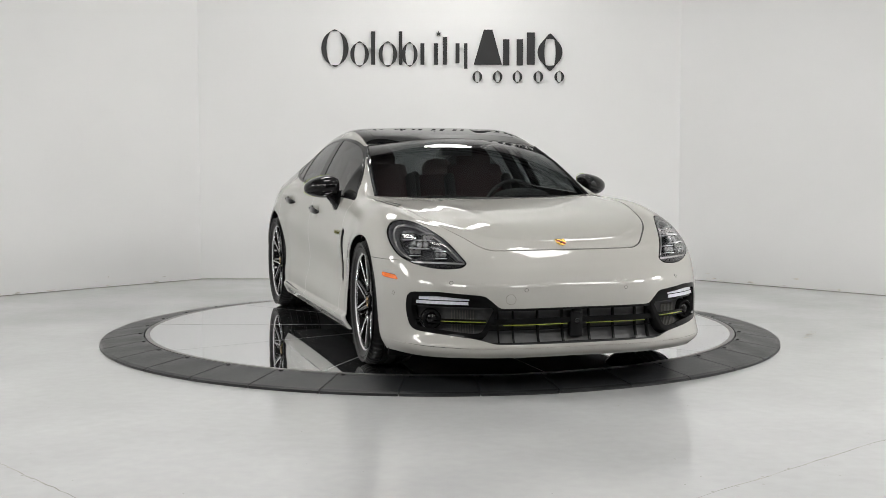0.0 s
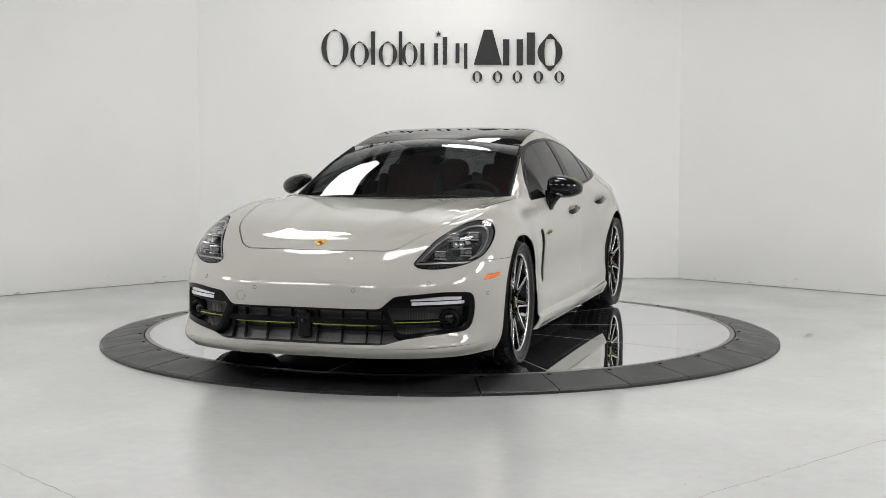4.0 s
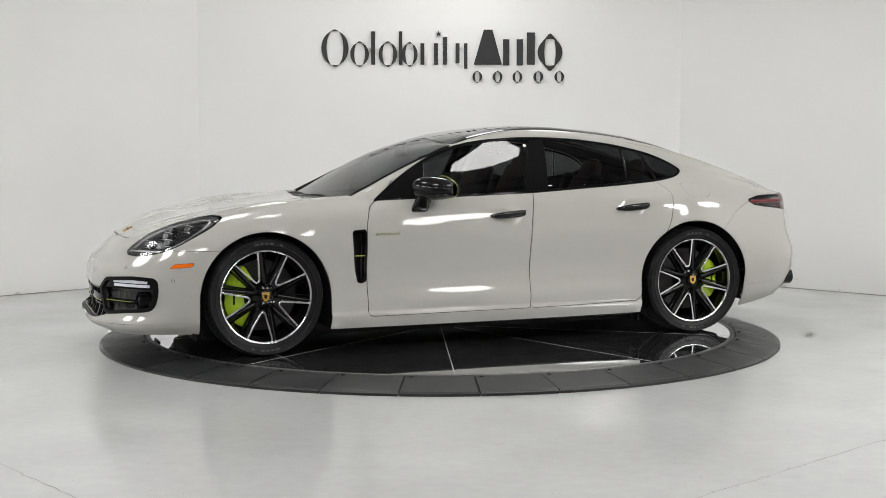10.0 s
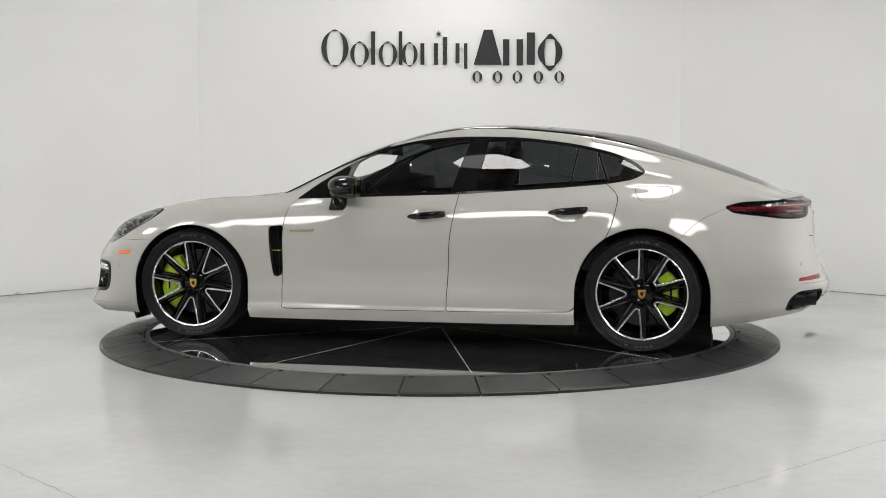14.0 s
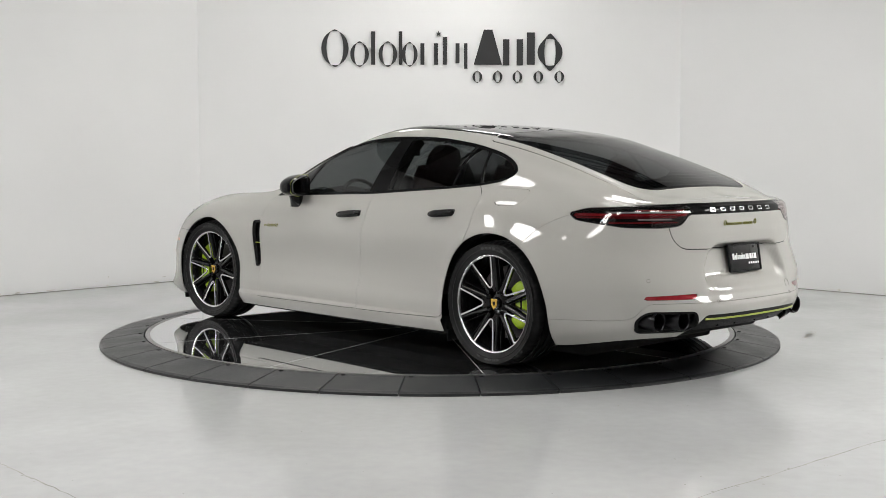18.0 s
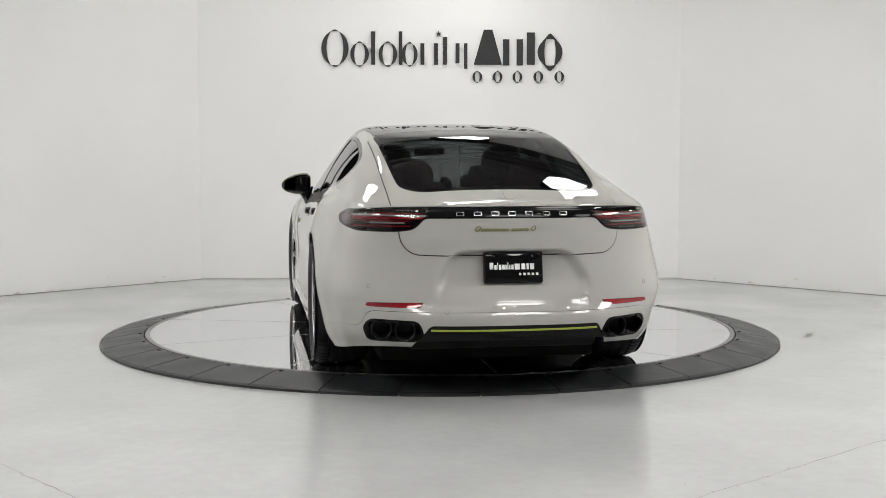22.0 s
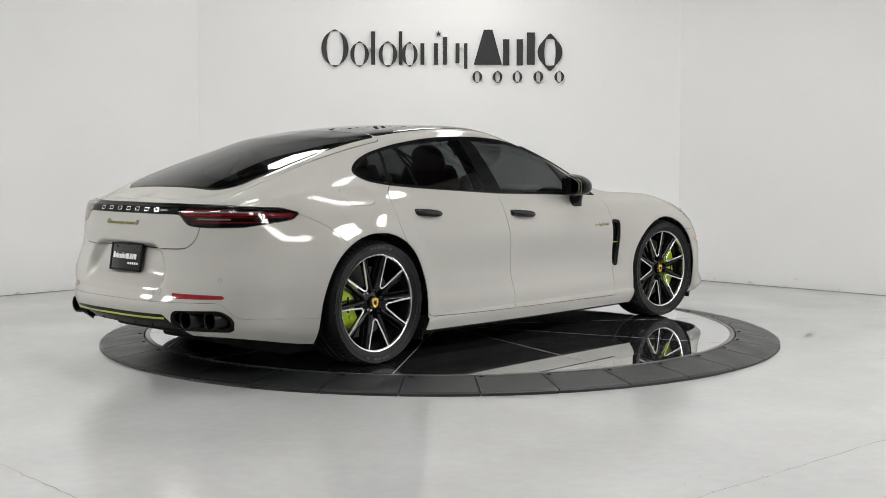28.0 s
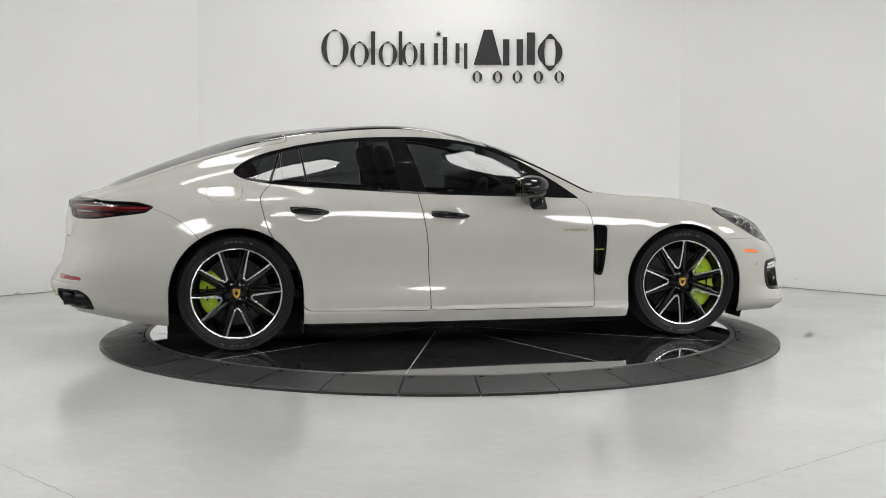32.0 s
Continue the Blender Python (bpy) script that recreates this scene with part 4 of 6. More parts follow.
def car_body(car):
    gap = 0.0030
    skin = car_shell()
    _, skin = skin.cut(arch(1.463, 0.355, 0.399))
    _, skin = skin.cut(arch(-1.482, 0.355, 0.412))
    lining = skin.moved(-0.0085)
    cut = {}
    for key, f, g in (("dlo", F_DLO, 0.001), ("screen", F_SCREEN, 0.002), ("roof", F_ROOF, 0.002), ("glass", F_GLASS, 0.002), ("head", F_HEAD, 0.002),
                      ("hood", F_HOOD, gap), ("mouth", F_MOUTH, 0.0005), ("mark", F_MARK, 0.001), ("vent", F_VENT, 0.001), ("tail", F_TAIL, 0.002),
                      ("refl", F_REFL, 0.001), ("pipe", F_PIPE, 0.001), ("diff", F_DIFF, 0.001), ("fdoor", F_FDOOR, gap), ("rdoor", F_RDOOR, gap),
                      ("fuel", F_FUEL, 0.0015), ("gate", f_gate, gap), ("lip", F_LIP, 0.0012), ("valance", F_VALANCE, 0.0012), ("fbump", F_FBUMP, 0.0015), ("rbump", F_RBUMP, 0.0015)):
        cut[key], skin = skin.cut(f, g)
    for f in (F_DLO, F_SCREEN, F_GLASS, F_MOUTH, F_HEAD, F_VENT, F_PIPE, F_DIFF, F_TAIL):
        _, lining = lining.cut(f, 0.0)
    # dark sheet added behind the panels, to give the shut lines their shade
    whole(lining, "inner_shell", DARK, car, "dark lining behind the panels, which darkens their gaps", 0)
    whole(skin, "body", PAINT, car, "chalk grey painted body shell")
    whole(cut["hood"], "bonnet", PAINT, car, "chalk grey bonnet")
    whole(cut["gate"], "tailgate", PAINT, car, "chalk grey tailgate")
    whole(cut["fbump"], "front_bumper", PAINT, car)
    whole(cut["rbump"], "rear_bumper", PAINT, car)
    whole(cut["lip"], "front_lip", PAINT, car)
    whole(cut["valance"], "rear_valance", PAINT, car)
    doors = {}
    for key in ("fdoor", "rdoor"):
        doors[key] = both(cut[key], "door", PAINT, car, "chalk grey door")
    strip, _ = cut["gate"].cut((lambda V: V[:, 1] - 0.0016, lambda V: V[:, 2] - 1.02, lambda V: 0.955 - V[:, 2]))
    whole(strip.moved(0.0008), "spoiler_seam", SEAM, car, "fine seam of the folded rear spoiler", 0)
    both(cut["fuel"], "charge_flap", PAINT, car)
    both(cut["mark"], "side_marker", ORANGE, car, "amber side marker lamp")
    both(cut["refl"], "rear_reflector", RED, car, "red rear reflector")
    return cut, doors


# ---- wheels ----
def wheel(car, R, width, disc_r, clock, name_label):
    """Tyre, rim, spokes, brake and cap; y is outwards."""
    root = new("wheel")
    root.parent = car
    tagged(root, name_label)
    w = width / 2
    rim = 0.289
    prof = [(rim - 0.012, -w + 0.03), (rim + 0.01, -w + 0.012), (rim + 0.04, -w + 0.002), (R - 0.035, -w + 0.006), (R - 0.012, -w + 0.022), (R - 0.002, -w + 0.05)]
    grooves = [-0.62, -0.22, 0.22, 0.62]
    for g in grooves:
        c = g * (w - 0.035)
        prof += [(R, c - 0.0065), (R - 0.007, c - 0.005), (R - 0.007, c + 0.005), (R, c + 0.0065)]
    prof += [(R - 0.002, w - 0.05), (R - 0.012, w - 0.022), (R - 0.024, w - 0.0115), (R - 0.026, w - 0.0135), (R - 0.029, w - 0.009), (R - 0.035, w - 0.006), (rim + 0.056, w), (rim + 0.053, w + 0.002), (rim + 0.050, w - 0.0005), (rim + 0.04, w - 0.001), (rim + 0.026, w - 0.006), (rim + 0.022, w - 0.0045), (rim + 0.016, w - 0.009), (rim - 0.008, w - 0.016)]
    tyre = lathe(prof, 240)
    for v in tyre.verts:
        r = math.hypot(v.co.x, v.co.z)
        k = round(math.atan2(v.co.z, v.co.x) / (2 * math.pi) * 240)
        # cross cuts in the tread's shoulders
        if r > R - 0.030 and abs(v.co.y) > w * 0.45 and k % 4 == 0:
            v.co.x *= 1 - 0.0035 / r
            v.co.z *= 1 - 0.0035 / r
    part("tyre", tyre, RUBBER, root, "black low-profile tyre")
    face = w - 0.022
    part("rim_lip", lathe([(rim - 0.018, face - 0.02), (rim - 0.017, face - 0.001), (rim - 0.012, face + 0.004), (rim - 0.001, face + 0.006), (rim + 0.004, face + 0.002), (rim + 0.004, face - 0.02)], 96), SILVER, root, "machined silver rim edge")
    part("rim_barrel", lathe([(rim - 0.018, face - 0.012), (rim - 0.03, face - 0.04), (rim - 0.045, face - 0.10), (rim - 0.04, -w + 0.03), (rim, -w + 0.02)], 72), GLOSS, root)

    def beam(r0, t0, r1, t1, w0, w1, y0, y1, d0, d1):
        """A bar in the wheel's face from (r0, t0) to (r1, t1), radius and sideways offset."""
        bm = bmesh.new()
        a, b = Vector((t0, 0, r0)), Vector((t1, 0, r1))
        d = (b - a).normalized()
        n = Vector((d.z, 0, -d.x))
        vs = []
        for p, ww, y, dd in ((a, w0, y0, d0), (b, w1, y1, d1)):
            vs.append([bm.verts.new(p + n * s * ww + Vector((0, yy, 0))) for s, yy in ((-0.62, y - dd), (-0.56, y - 0.010), (-0.48, y - 0.0045), (-0.34, y - 0.0018), (-0.12, y), (0.12, y), (0.34, y - 0.0018), (0.48, y - 0.0045), (0.56, y - 0.010), (0.62, y - dd))])
        m = len(vs[0])
        for k in range(m):
            bm.faces.new((vs[0][k], vs[0][(k + 1) % m], vs[1][(k + 1) % m], vs[1][k]))
        bm.faces.new(vs[0][::-1])
        bm.faces.new(vs[1])
        bmesh.ops.recalc_face_normals(bm, faces=bm.faces[:])
        return bm
    def vee(w):
        """The machined edge of one V-shaped double spoke: a flat band down one arm, round the point and up the other."""
        arm = [(-0.0855, rim - 0.006), (-0.050, 0.190), (-0.0190, 0.117), (-0.0150, 0.1065), (-0.0085, 0.0995)]
        path = arm + [(0.0, 0.0970)] + [(-p, q) for p, q in arm[::-1]]
        rows = []
        bm = bmesh.new()
        for i, (p, q) in enumerate(path):
            (p0, q0), (p1, q1) = path[max(i - 1, 0)], path[min(i + 1, len(path) - 1)]
            d = Vector((p1 - p0, 0, q1 - q0)).normalized()
            n = Vector((d.z, 0, -d.x))
            y = face - 0.0215 + 0.0225 * (q - 0.097) / (rim - 0.103)
            rows.append([bm.verts.new(Vector((p, 0, q)) + n * k * w + Vector((0, y - h, 0))) for k, h in ((-0.56, 0.006), (-0.5, 0.001), (-0.40, 0), (0.40, 0), (0.5, 0.001), (0.56, 0.006))])
        for u, v in zip(rows, rows[1:]):
            for k in range(6):
                bm.faces.new((u[k], u[(k + 1) % 6], v[(k + 1) % 6], v[k]))
        bm.faces.new(rows[0][::-1])
        bm.faces.new(rows[-1])
        bmesh.ops.recalc_face_normals(bm, faces=bm.faces[:])
        return bm
    # five V-shaped double spokes with machined edges, and slim dark ones beside them
    for k in range(5):
        turn = Matrix.Rotation(2 * math.pi * k / 5 + radians(clock), 4, "Y")
        for s in (-1, 1):
            bm = beam(0.070, s * 0.034, rim - 0.012, s * 0.0965, 0.024, 0.022, face - 0.026, face - 0.004, 0.036, 0.03)
            bm.transform(turn)
            part("spoke", bm, GLOSS, root, "gloss black spoke")
            bm = beam(0.06, s * 0.050, rim - 0.016, s * 0.129, 0.0085, 0.0085, face - 0.045, face - 0.014, 0.03, 0.03)
            bm.transform(turn)
            part("slim_spoke", bm, GLOSS, root)
        bm = vee(0.0108)
        bm.transform(turn)
        part("spoke_face", bm, SILVER, root, "machined silver spoke edge")
        nut = lathe([(0.001, 0.012), (0.009, 0.012), (0.011, 0.0)], 6)
        nut.transform(turn @ Matrix.Translation((0, face - 0.04, 0)) @ Matrix.Rotation(radians(36), 4, "Y") @ Matrix.Translation((0, 0, 0.065)))
        part("wheel_bolt", nut, SATIN, root)
    part("hub", lathe([(0.001, face - 0.040), (0.045, face - 0.042), (0.075, face - 0.058), (0.085, face - 0.10), (0.001, face - 0.11)], 40), GLOSS, root)
    part("centre_cap", lathe([(0.001, face - 0.017), (0.030, face - 0.018), (0.037, face - 0.023), (0.038, face - 0.04)], 32), GLOSS, root)
    sh = [(-0.023, 0.027), (0.023, 0.027), (0.023, -0.004), (0.015, -0.020), (0, -0.030), (-0.015, -0.020), (-0.023, -0.004)]
    part("crest", prism_bm(sh, 0.003, Matrix.Translation((0, face - 0.0175, 0)) @ Matrix.Rotation(radians(-90), 4, "X") @ Matrix.Diagonal((1, -1, 1, 1))), GOLD, root, "gold shield")
    part("crest_field", prism_bm([(-0.009, 0.012), (0.009, 0.012), (0.009, -0.004), (0, -0.013), (-0.009, -0.004)], 0.0042, Matrix.Translation((0, face - 0.0175, 0)) @ Matrix.Rotation(radians(-90), 4, "X") @ Matrix.Diagonal((1, -1, 1, 1))), SATIN, root, "dark field of the shield")
    # brake
    dy = face - 0.125
    part("brake_disc", lathe([(0.09, dy), (disc_r, dy), (disc_r, dy - 0.032), (0.09, dy - 0.032)], 72), BRAKE, root, "grey brake disc")
    holes = bmesh.new()
    for k in range(72):
        t, r = 2 * math.pi * k / 72, disc_r - 0.016 - 0.018 * (k % 5)
        cx, cz = r * math.cos(t), r * math.sin(t)
        holes.faces.new([holes.verts.new((cx + 0.0034 * math.cos(q), dy + 0.0008, cz + 0.0034 * math.sin(q))) for q in np.linspace(0, 2 * math.pi, 8)[:-1]])
    part("disc_holes", holes, SATIN, root, smooth=False)
    part("disc_bell", lathe([(0.001, dy + 0.02), (0.085, dy + 0.02), (0.095, dy - 0.005)], 40), SATIN, root)
    return root


def caliper(root, side_angle, r0, r1, half, yc, thick):
    bm = bmesh.new()
    n = 14
    rows = []
    for k in range(n + 1):
        t = -half + 2 * half * k / n
        edge = 1 - 0.22 * (abs(t) / half) ** 4
        waist = 1.0 - 0.10 * math.exp(-(t / 0.09) ** 2)
        ro = r0 + (r1 - r0) * edge * waist
        row = []
        for r, y in ((r0, yc - thick), (r0, yc + thick * 0.9), (r0 + (ro - r0) * 0.3, yc + thick), (r0 + (ro - r0) * 0.75, yc + thick), (ro, yc + thick * 0.7), (ro, yc - thick)):
            a = side_angle + t
            row.append(bm.verts.new((r * math.sin(a), y, r * math.cos(a))))
        rows.append(row)
    m = len(rows[0])
    for a, b in zip(rows, rows[1:]):
        for k in range(m):
            bm.faces.new((a[k], a[(k + 1) % m], b[(k + 1) % m], b[k]))
    bm.faces.new(rows[0][::-1])
    bm.faces.new(rows[-1])
    bmesh.ops.recalc_face_normals(bm, faces=bm.faces[:])
    part("brake_caliper", bm, GREEN, root, "acid green brake caliper")
    # the writing on it, as a plain dark bar
    bar = box_bm(0, 0, 0, 0.09, 0.002, 0.012, m=Matrix.Rotation(side_angle + math.pi, 4, "Y") @ Matrix.Translation((0, yc + thick + 0.001, -(r0 + r1) / 2)))
    part("caliper_mark", bar, SATIN, root)
    for t in (-half * 0.55, half * 0.55):
        a = side_angle + t
        b = lathe([(0.001, 0.008), (0.009, 0.008), (0.012, 0)], 10)
        b.transform(Matrix.Translation(((r0 + r1) / 2 * math.sin(a), yc + thick, (r0 + r1) / 2 * math.cos(a))))
        part("caliper_bolt", b, GREEN, root)


def wheels(car):
    for x, y, R, width, dr, clocks in ((1.468, 0.814, 0.363, 0.275, 0.215, (27, 16)), (-1.482, 0.806, 0.361, 0.315, 0.21, (20, 39))):
        for s in (1, -1):
            w = wheel(car, R, width, dr, clocks[0 if s > 0 else 1], "black wheel with machined silver spokes and a low-profile tyre")
            yc = width / 2 - 0.022 - 0.112
            # the caliper stands ahead of the front axle, behind the rear one
            caliper(w, math.pi / 2 * (1 if x > 0 else -1) * s, 0.125, 0.243 if x > 0 else 0.224, 1.0 if x > 0 else 0.75, yc, 0.055)
            turned = Matrix.Rotation(radians(2.5 * s if x > 0 else 0), 4, "Z")      # a trace of toe at the front
            w.matrix_basis = Matrix.Translation((x, s * y, R)) @ turned @ (Matrix() if s > 0 else Matrix.Rotation(math.pi, 4, "Z"))
            tyre_marks(w, width)
            arc = [(0.404 * math.cos(t), 0.404 * math.sin(t)) for t in np.linspace(0, math.pi, 25)]
            ahead, behind = (-0.160, -0.205) if x > 0 else (-0.205, -0.145)
            line = [(0.404, ahead if s > 0 else behind)] + arc + [(-0.404, behind if s > 0 else ahead)]
            rows = [(-0.30, 0.97), (-0.10, 1.0), (0.092, 1.0)]
            verts = [(px * g, y0, pz * (g if pz > 0 else 1)) for y0, g in rows for px, pz in line]
            n = len(line)
            faces = [(j * n + i, j * n + i + 1, (j + 1) * n + i + 1, (j + 1) * n + i) for j in (0, 1) for i in range(n - 1)]
            lo = mesh_ob("wheel_liner", verts, faces, UNDER, car, "black wheel arch liner")
            lo.matrix_basis = Matrix.Translation((x, s * y, 0.355)) @ (Matrix() if s > 0 else Matrix.Rotation(math.pi, 4, "Z"))
            part("arch_panel", box_bm(x, s * 0.52, 0.465, 0.83, 0.02, 0.65), UNDER, car)


def tyre_marks(w, width):
    """Raised lettering on the sidewall, as plain bars."""
    for a0 in (0.0, math.pi):
        for k, wd in enumerate((0.020, 0.0, 0.024, 0.02, 0.02, 0.024)):
            if not wd:
                continue
            a = a0 + (k - 3) * 0.095
            b = box_bm(0, 0, 0, wd, 0.002, 0.020, m=Matrix.Rotation(a, 4, "Y") @ Matrix.Translation((0, width / 2 - 0.0025, 0.325)))
            part("sidewall_mark", b, TYRE_MARK, w)


# ---- build ----
hall()
floor_joints()
ceiling_beams()
lights()
ring_truss()
turntable_ring()
DISC_OB = turntable_disc()
wall_sign()
CAR = tagged(empty("car"), "chalk grey four-door sports saloon with black roof, on the turntable", "car")
CUT, DOORS = car_body(CAR)
wheels(CAR)


# ---- glazing, lamps and trim of the car ----
def band(axis, lo, hi):
    return (lambda V: lo - V[:, axis]), (lambda V: V[:, axis] - hi)


def meet(*fs):
    """Where all the fields hold: a row of cuts, one after the other."""
    return tuple(g for f in fs for g in (f if isinstance(f, tuple) else (f,)))


def grown(f, d):
    """The field f with its outline moved outwards by d (inwards where negative)."""
    return lambda V: f(V) - d


def but(f):
    return lambda V: -f(V)


def left_of(x0, z0, x1, z1):
    """Below zero ahead of (towards the nose from) a line in the side view."""
    def f(V):
        return (x0 + (x1 - x0) * (V[:, 2] - z0) / (z1 - z0)) - V[:, 0]
    return f


def right_of(*a):
    return but(left_of(*a))


def ends(*pts, radius=0.01):
    return field("end", list(pts), None, radius)


def near(shell, a, b, axes):
    """The point of a shell, and its normal, that lies nearest to (a, b) in two of its axes."""
    i, j = axes
    k = np.argmin((shell.V[:, i] - a) ** 2 + (shell.V[:, j] - b) ** 2)
    return Vector(shell.V[k]), Vector(shell.N[k])


def stand(p, n, up=(0, 0, 1)):
    """A pose at p whose z axis points along n, with y as near to up as may be."""
    z = Vector(n).normalized()
    x = Vector(up).cross(z).normalized()
    y = z.cross(x)
    return Matrix.Translation(p) @ Matrix((x, y, z)).transposed().to_4x4()


def flip(p, n):
    return Vector((p[0], -p[1], p[2])), Vector((n[0], -n[1], n[2]))


def glazing(car):
    dlo = CUT["dlo"].evened(0, 2, 1, 3, 0.55)
    dlo.N = np.where(dlo.V[:, :1] > 0.44, CUT["dlo"].N, dlo.N)
    inner = grown(F_DLO, -0.016)
    panes = [("side_window", meet(inner, left_of(-.262, .96, -.372, 1.32), right_of(.44, .94, .388, 1.13)), 0),
             ("side_window", meet(inner, right_of(-.430, .96, -.485, 1.32), left_of(-1.018, 1.0, -1.055, 1.27)), 1),
             ("quarter_window", meet(inner, right_of(-1.030, 1.0, -1.068, 1.27), left_of(-1.255, 1.03, -1.172, 1.25)), 1),
             ("quarter_window", meet(inner, right_of(-1.272, 1.03, -1.188, 1.25)), None)]
    rest = dlo
    for name, f, door in panes:
        pane, rest = rest.cut(f, 0.0015)
        a, b = pane.moved(-0.003).obj(name, PANE, car, "dark tinted window", 0.004), pane.moved(-0.003).mirrored().obj(name, PANE, car, "dark tinted window", 0.004)
        if door is not None:
            a.parent, b.parent = DOORS["fdoor" if door == 0 else "rdoor"]
    both(rest, "window_trim", TRIM, car, "gloss black window surround", 0.01)
    glassy, border = CUT["screen"].cut(meet(grown(F_SCREEN, -0.022), lambda V: V[:, 2] - 1.335))
    whole(glassy.evened(0, 1, 2, 3, 1.0, 0.028), "windscreen", SCREEN, car, "clear windscreen", 0.004)
    whole(border, "windscreen_border", GLOSS, car, "black border of the windscreen", 0.006)
    for s in (1, -1):
        run = [near(CUT["screen"], x, np.interp(x, [.16, .38, .62, .905], [.612, .650, .686, .722]) - 0.006, (0, 1)) for x in np.linspace(.18, .89, 16)]
        part("windscreen_seal", tube_bm([(p.x, s * p.y, p.z + 0.002) for p, _ in run], 0.0075, 8), SATIN, car, "black rubber seal of the windscreen")
    glassy, border = CUT["glass"].cut(meet(grown(F_GLASS, -0.022), lambda V: V[:, 2] - 1.315))
    glassy = glassy.evened(0, 1, 2, 2)
    pane = whole(glassy, "rear_window", PANE, car, "dark tinted rear window with heater lines", 0.004)
    for k in range(13):
        line, _ = glassy.cut(meet(band(2, 1.045 + 0.018 * k, 1.0462 + 0.018 * k), band(1, -1, 0.50)))
        if len(line.F):
            whole(line.moved(-0.0055), "heater_line", CABIN, pane, "", 0)
    whole(border, "rear_window_border", TRIM, car, "black border of the rear window", 0.006)
    sun = field("top", [(.04, -.5), (.04, .515, .03), (-.55, .50, .1), (-1.02, .485, .03), (-1.02, -.5)])
    a, b = CUT["roof"].cut(sun, 0.0018)
    whole(a, "sunroof", GLOSS, car, "black glass sunroof")
    whole(b, "roof_panel", GLOSS, car, "black roof frame")
    # cowl and wipers at the foot of the windscreen
    pts = [(1.005 - 0.10 * (y / 0.7) ** 2, y, 0.930) for y in np.linspace(-0.70, 0.70, 15)]
    bm = tube_bm(pts, 0.016, 8)
    bmesh.ops.scale(bm, vec=(1.6, 1, 0.6), space=Matrix.Translation((-0.97, 0, -0.938)), verts=bm.verts[:])
    part("cowl", bm, SATIN, car, "black cowl strip under the windscreen")
    for s, y0, y1 in ((1, 0.62, 0.02), (1, 0.02, -0.52)):
        part("wiper", tube_bm([(0.985 - 0.022 * math.sin(math.pi * t), y0 + (y1 - y0) * t, 0.932 + 0.008 * t + 0.012 * math.sin(math.pi * t)) for t in np.linspace(0, 1, 9)], 0.008, 6), SATIN, car, "black wiper arm")
    # bright line of the cantrail
    for s in (1, -1):
        ob = box_bm(0.86, s * 0.775, 0.938, 0.06, 0.02, 0.012, 0.004)
        part("mirror_sail", ob, GLOSS, car)


def headlights(car):
    head = CUT["head"]
    core, rim = head.cut(grown(F_HEAD, -0.004))
    for s in (1, -1):
        sh = (lambda q: q if s > 0 else q.mirrored())
        cover = sh(core).obj("headlight", CLEAR, car, "clear headlight over a grey housing with LED blocks", 0.004)
        sh(rim).obj("lamp_rim", GLOSS, cover, "", 0.006)
        sh(rim.moved(-0.007)).obj("lamp_wall", LAMP_GREY, cover, "", 0.038)
        sh(core.moved(-0.046)).obj("lamp_housing", LAMP_GREY, cover, "grey lamp bowl", 0)
        inset, _ = core.cut(grown(F_HEAD, -0.030))
        sh(inset.moved(-0.040)).obj("lamp_mask", LAMP_DARK, cover, "dark mask round the LED blocks", 0.004)
        chin, _ = core.cut(ends((.56, .59), (.575, .655), (.70, .655), (.80, .662), (.90, .68), (.90, .59)))
        sh(chin.moved(-0.014)).obj("lamp_fin", SATIN, cover, "", 0.02)
        lip, _ = chin.cut(meet(band(2, 0.640, 0.648)))
        sh(lip.moved(-0.010)).obj("lamp_line", STEEL, cover, "", 0.004)
        for y, z, r in ((.706, .788, .030), (.795, .793, .031), (.684, .690, .030), (.795, .702, .031), (.752, .742, .036)):
            p, n = near(head, y, z, (1, 2))
            if s < 0:
                p, n = flip(p, n)
            front = (Vector((1, 0, 0)) * 0.75 + n * 0.5).normalized()
            m = stand(p - n * 0.032, front)
            big = r > 0.035
            part("led_block", box_bm(0, 0, 0, r * 2.1, r * 1.25, 0.03, 0.006, m), LAMP_DARK, cover)
            part("led_brow", box_bm(0, r * 0.66, 0.012, r * 2.1, 0.006, 0.022, 0.002, m), LED, cover)
            part("led_brow", box_bm(0, -r * 0.66, 0.012, r * 2.1, 0.005, 0.022, 0.002, m), LED, cover)
            for dx in ((-0.58, 0.12, 0.66) if not big else (-0.42, 0.42)):
                k = 0.34 if not big else 0.40
                part("led_cup", ring_bm(r * k, r * k * 1.15, r * 0.10, r * 0.10, 0.012, 16, m @ Matrix.Translation((dx * r, 0, 0.012))), STEEL, cover)
                part("led_lens", ball_bm(dx * r, 0, 0.014, r * k * 0.72, r * k * 0.8, 0.010, 12, 8, m=m), LED if big else LENS_DARK, cover)
        # thin reflective line along the edge of the bowl
        arc, _ = core.cut(meet(grown(F_HEAD, -0.016), but(grown(F_HEAD, -0.021)), lambda V: 0.66 - V[:, 2]))
        sh(arc.moved(-0.012)).obj("lamp_line", STEEL, cover, "", 0.006)


F_CLUSTER = field("end", [(.430, .413, .02), (.500, .476, .02), (.722, .493, .03), (.846, .486, .03), (.855, .40, .05), (.836, .292, .035), (.560, .259, .03), (.505, .270, .03)], FRONT)


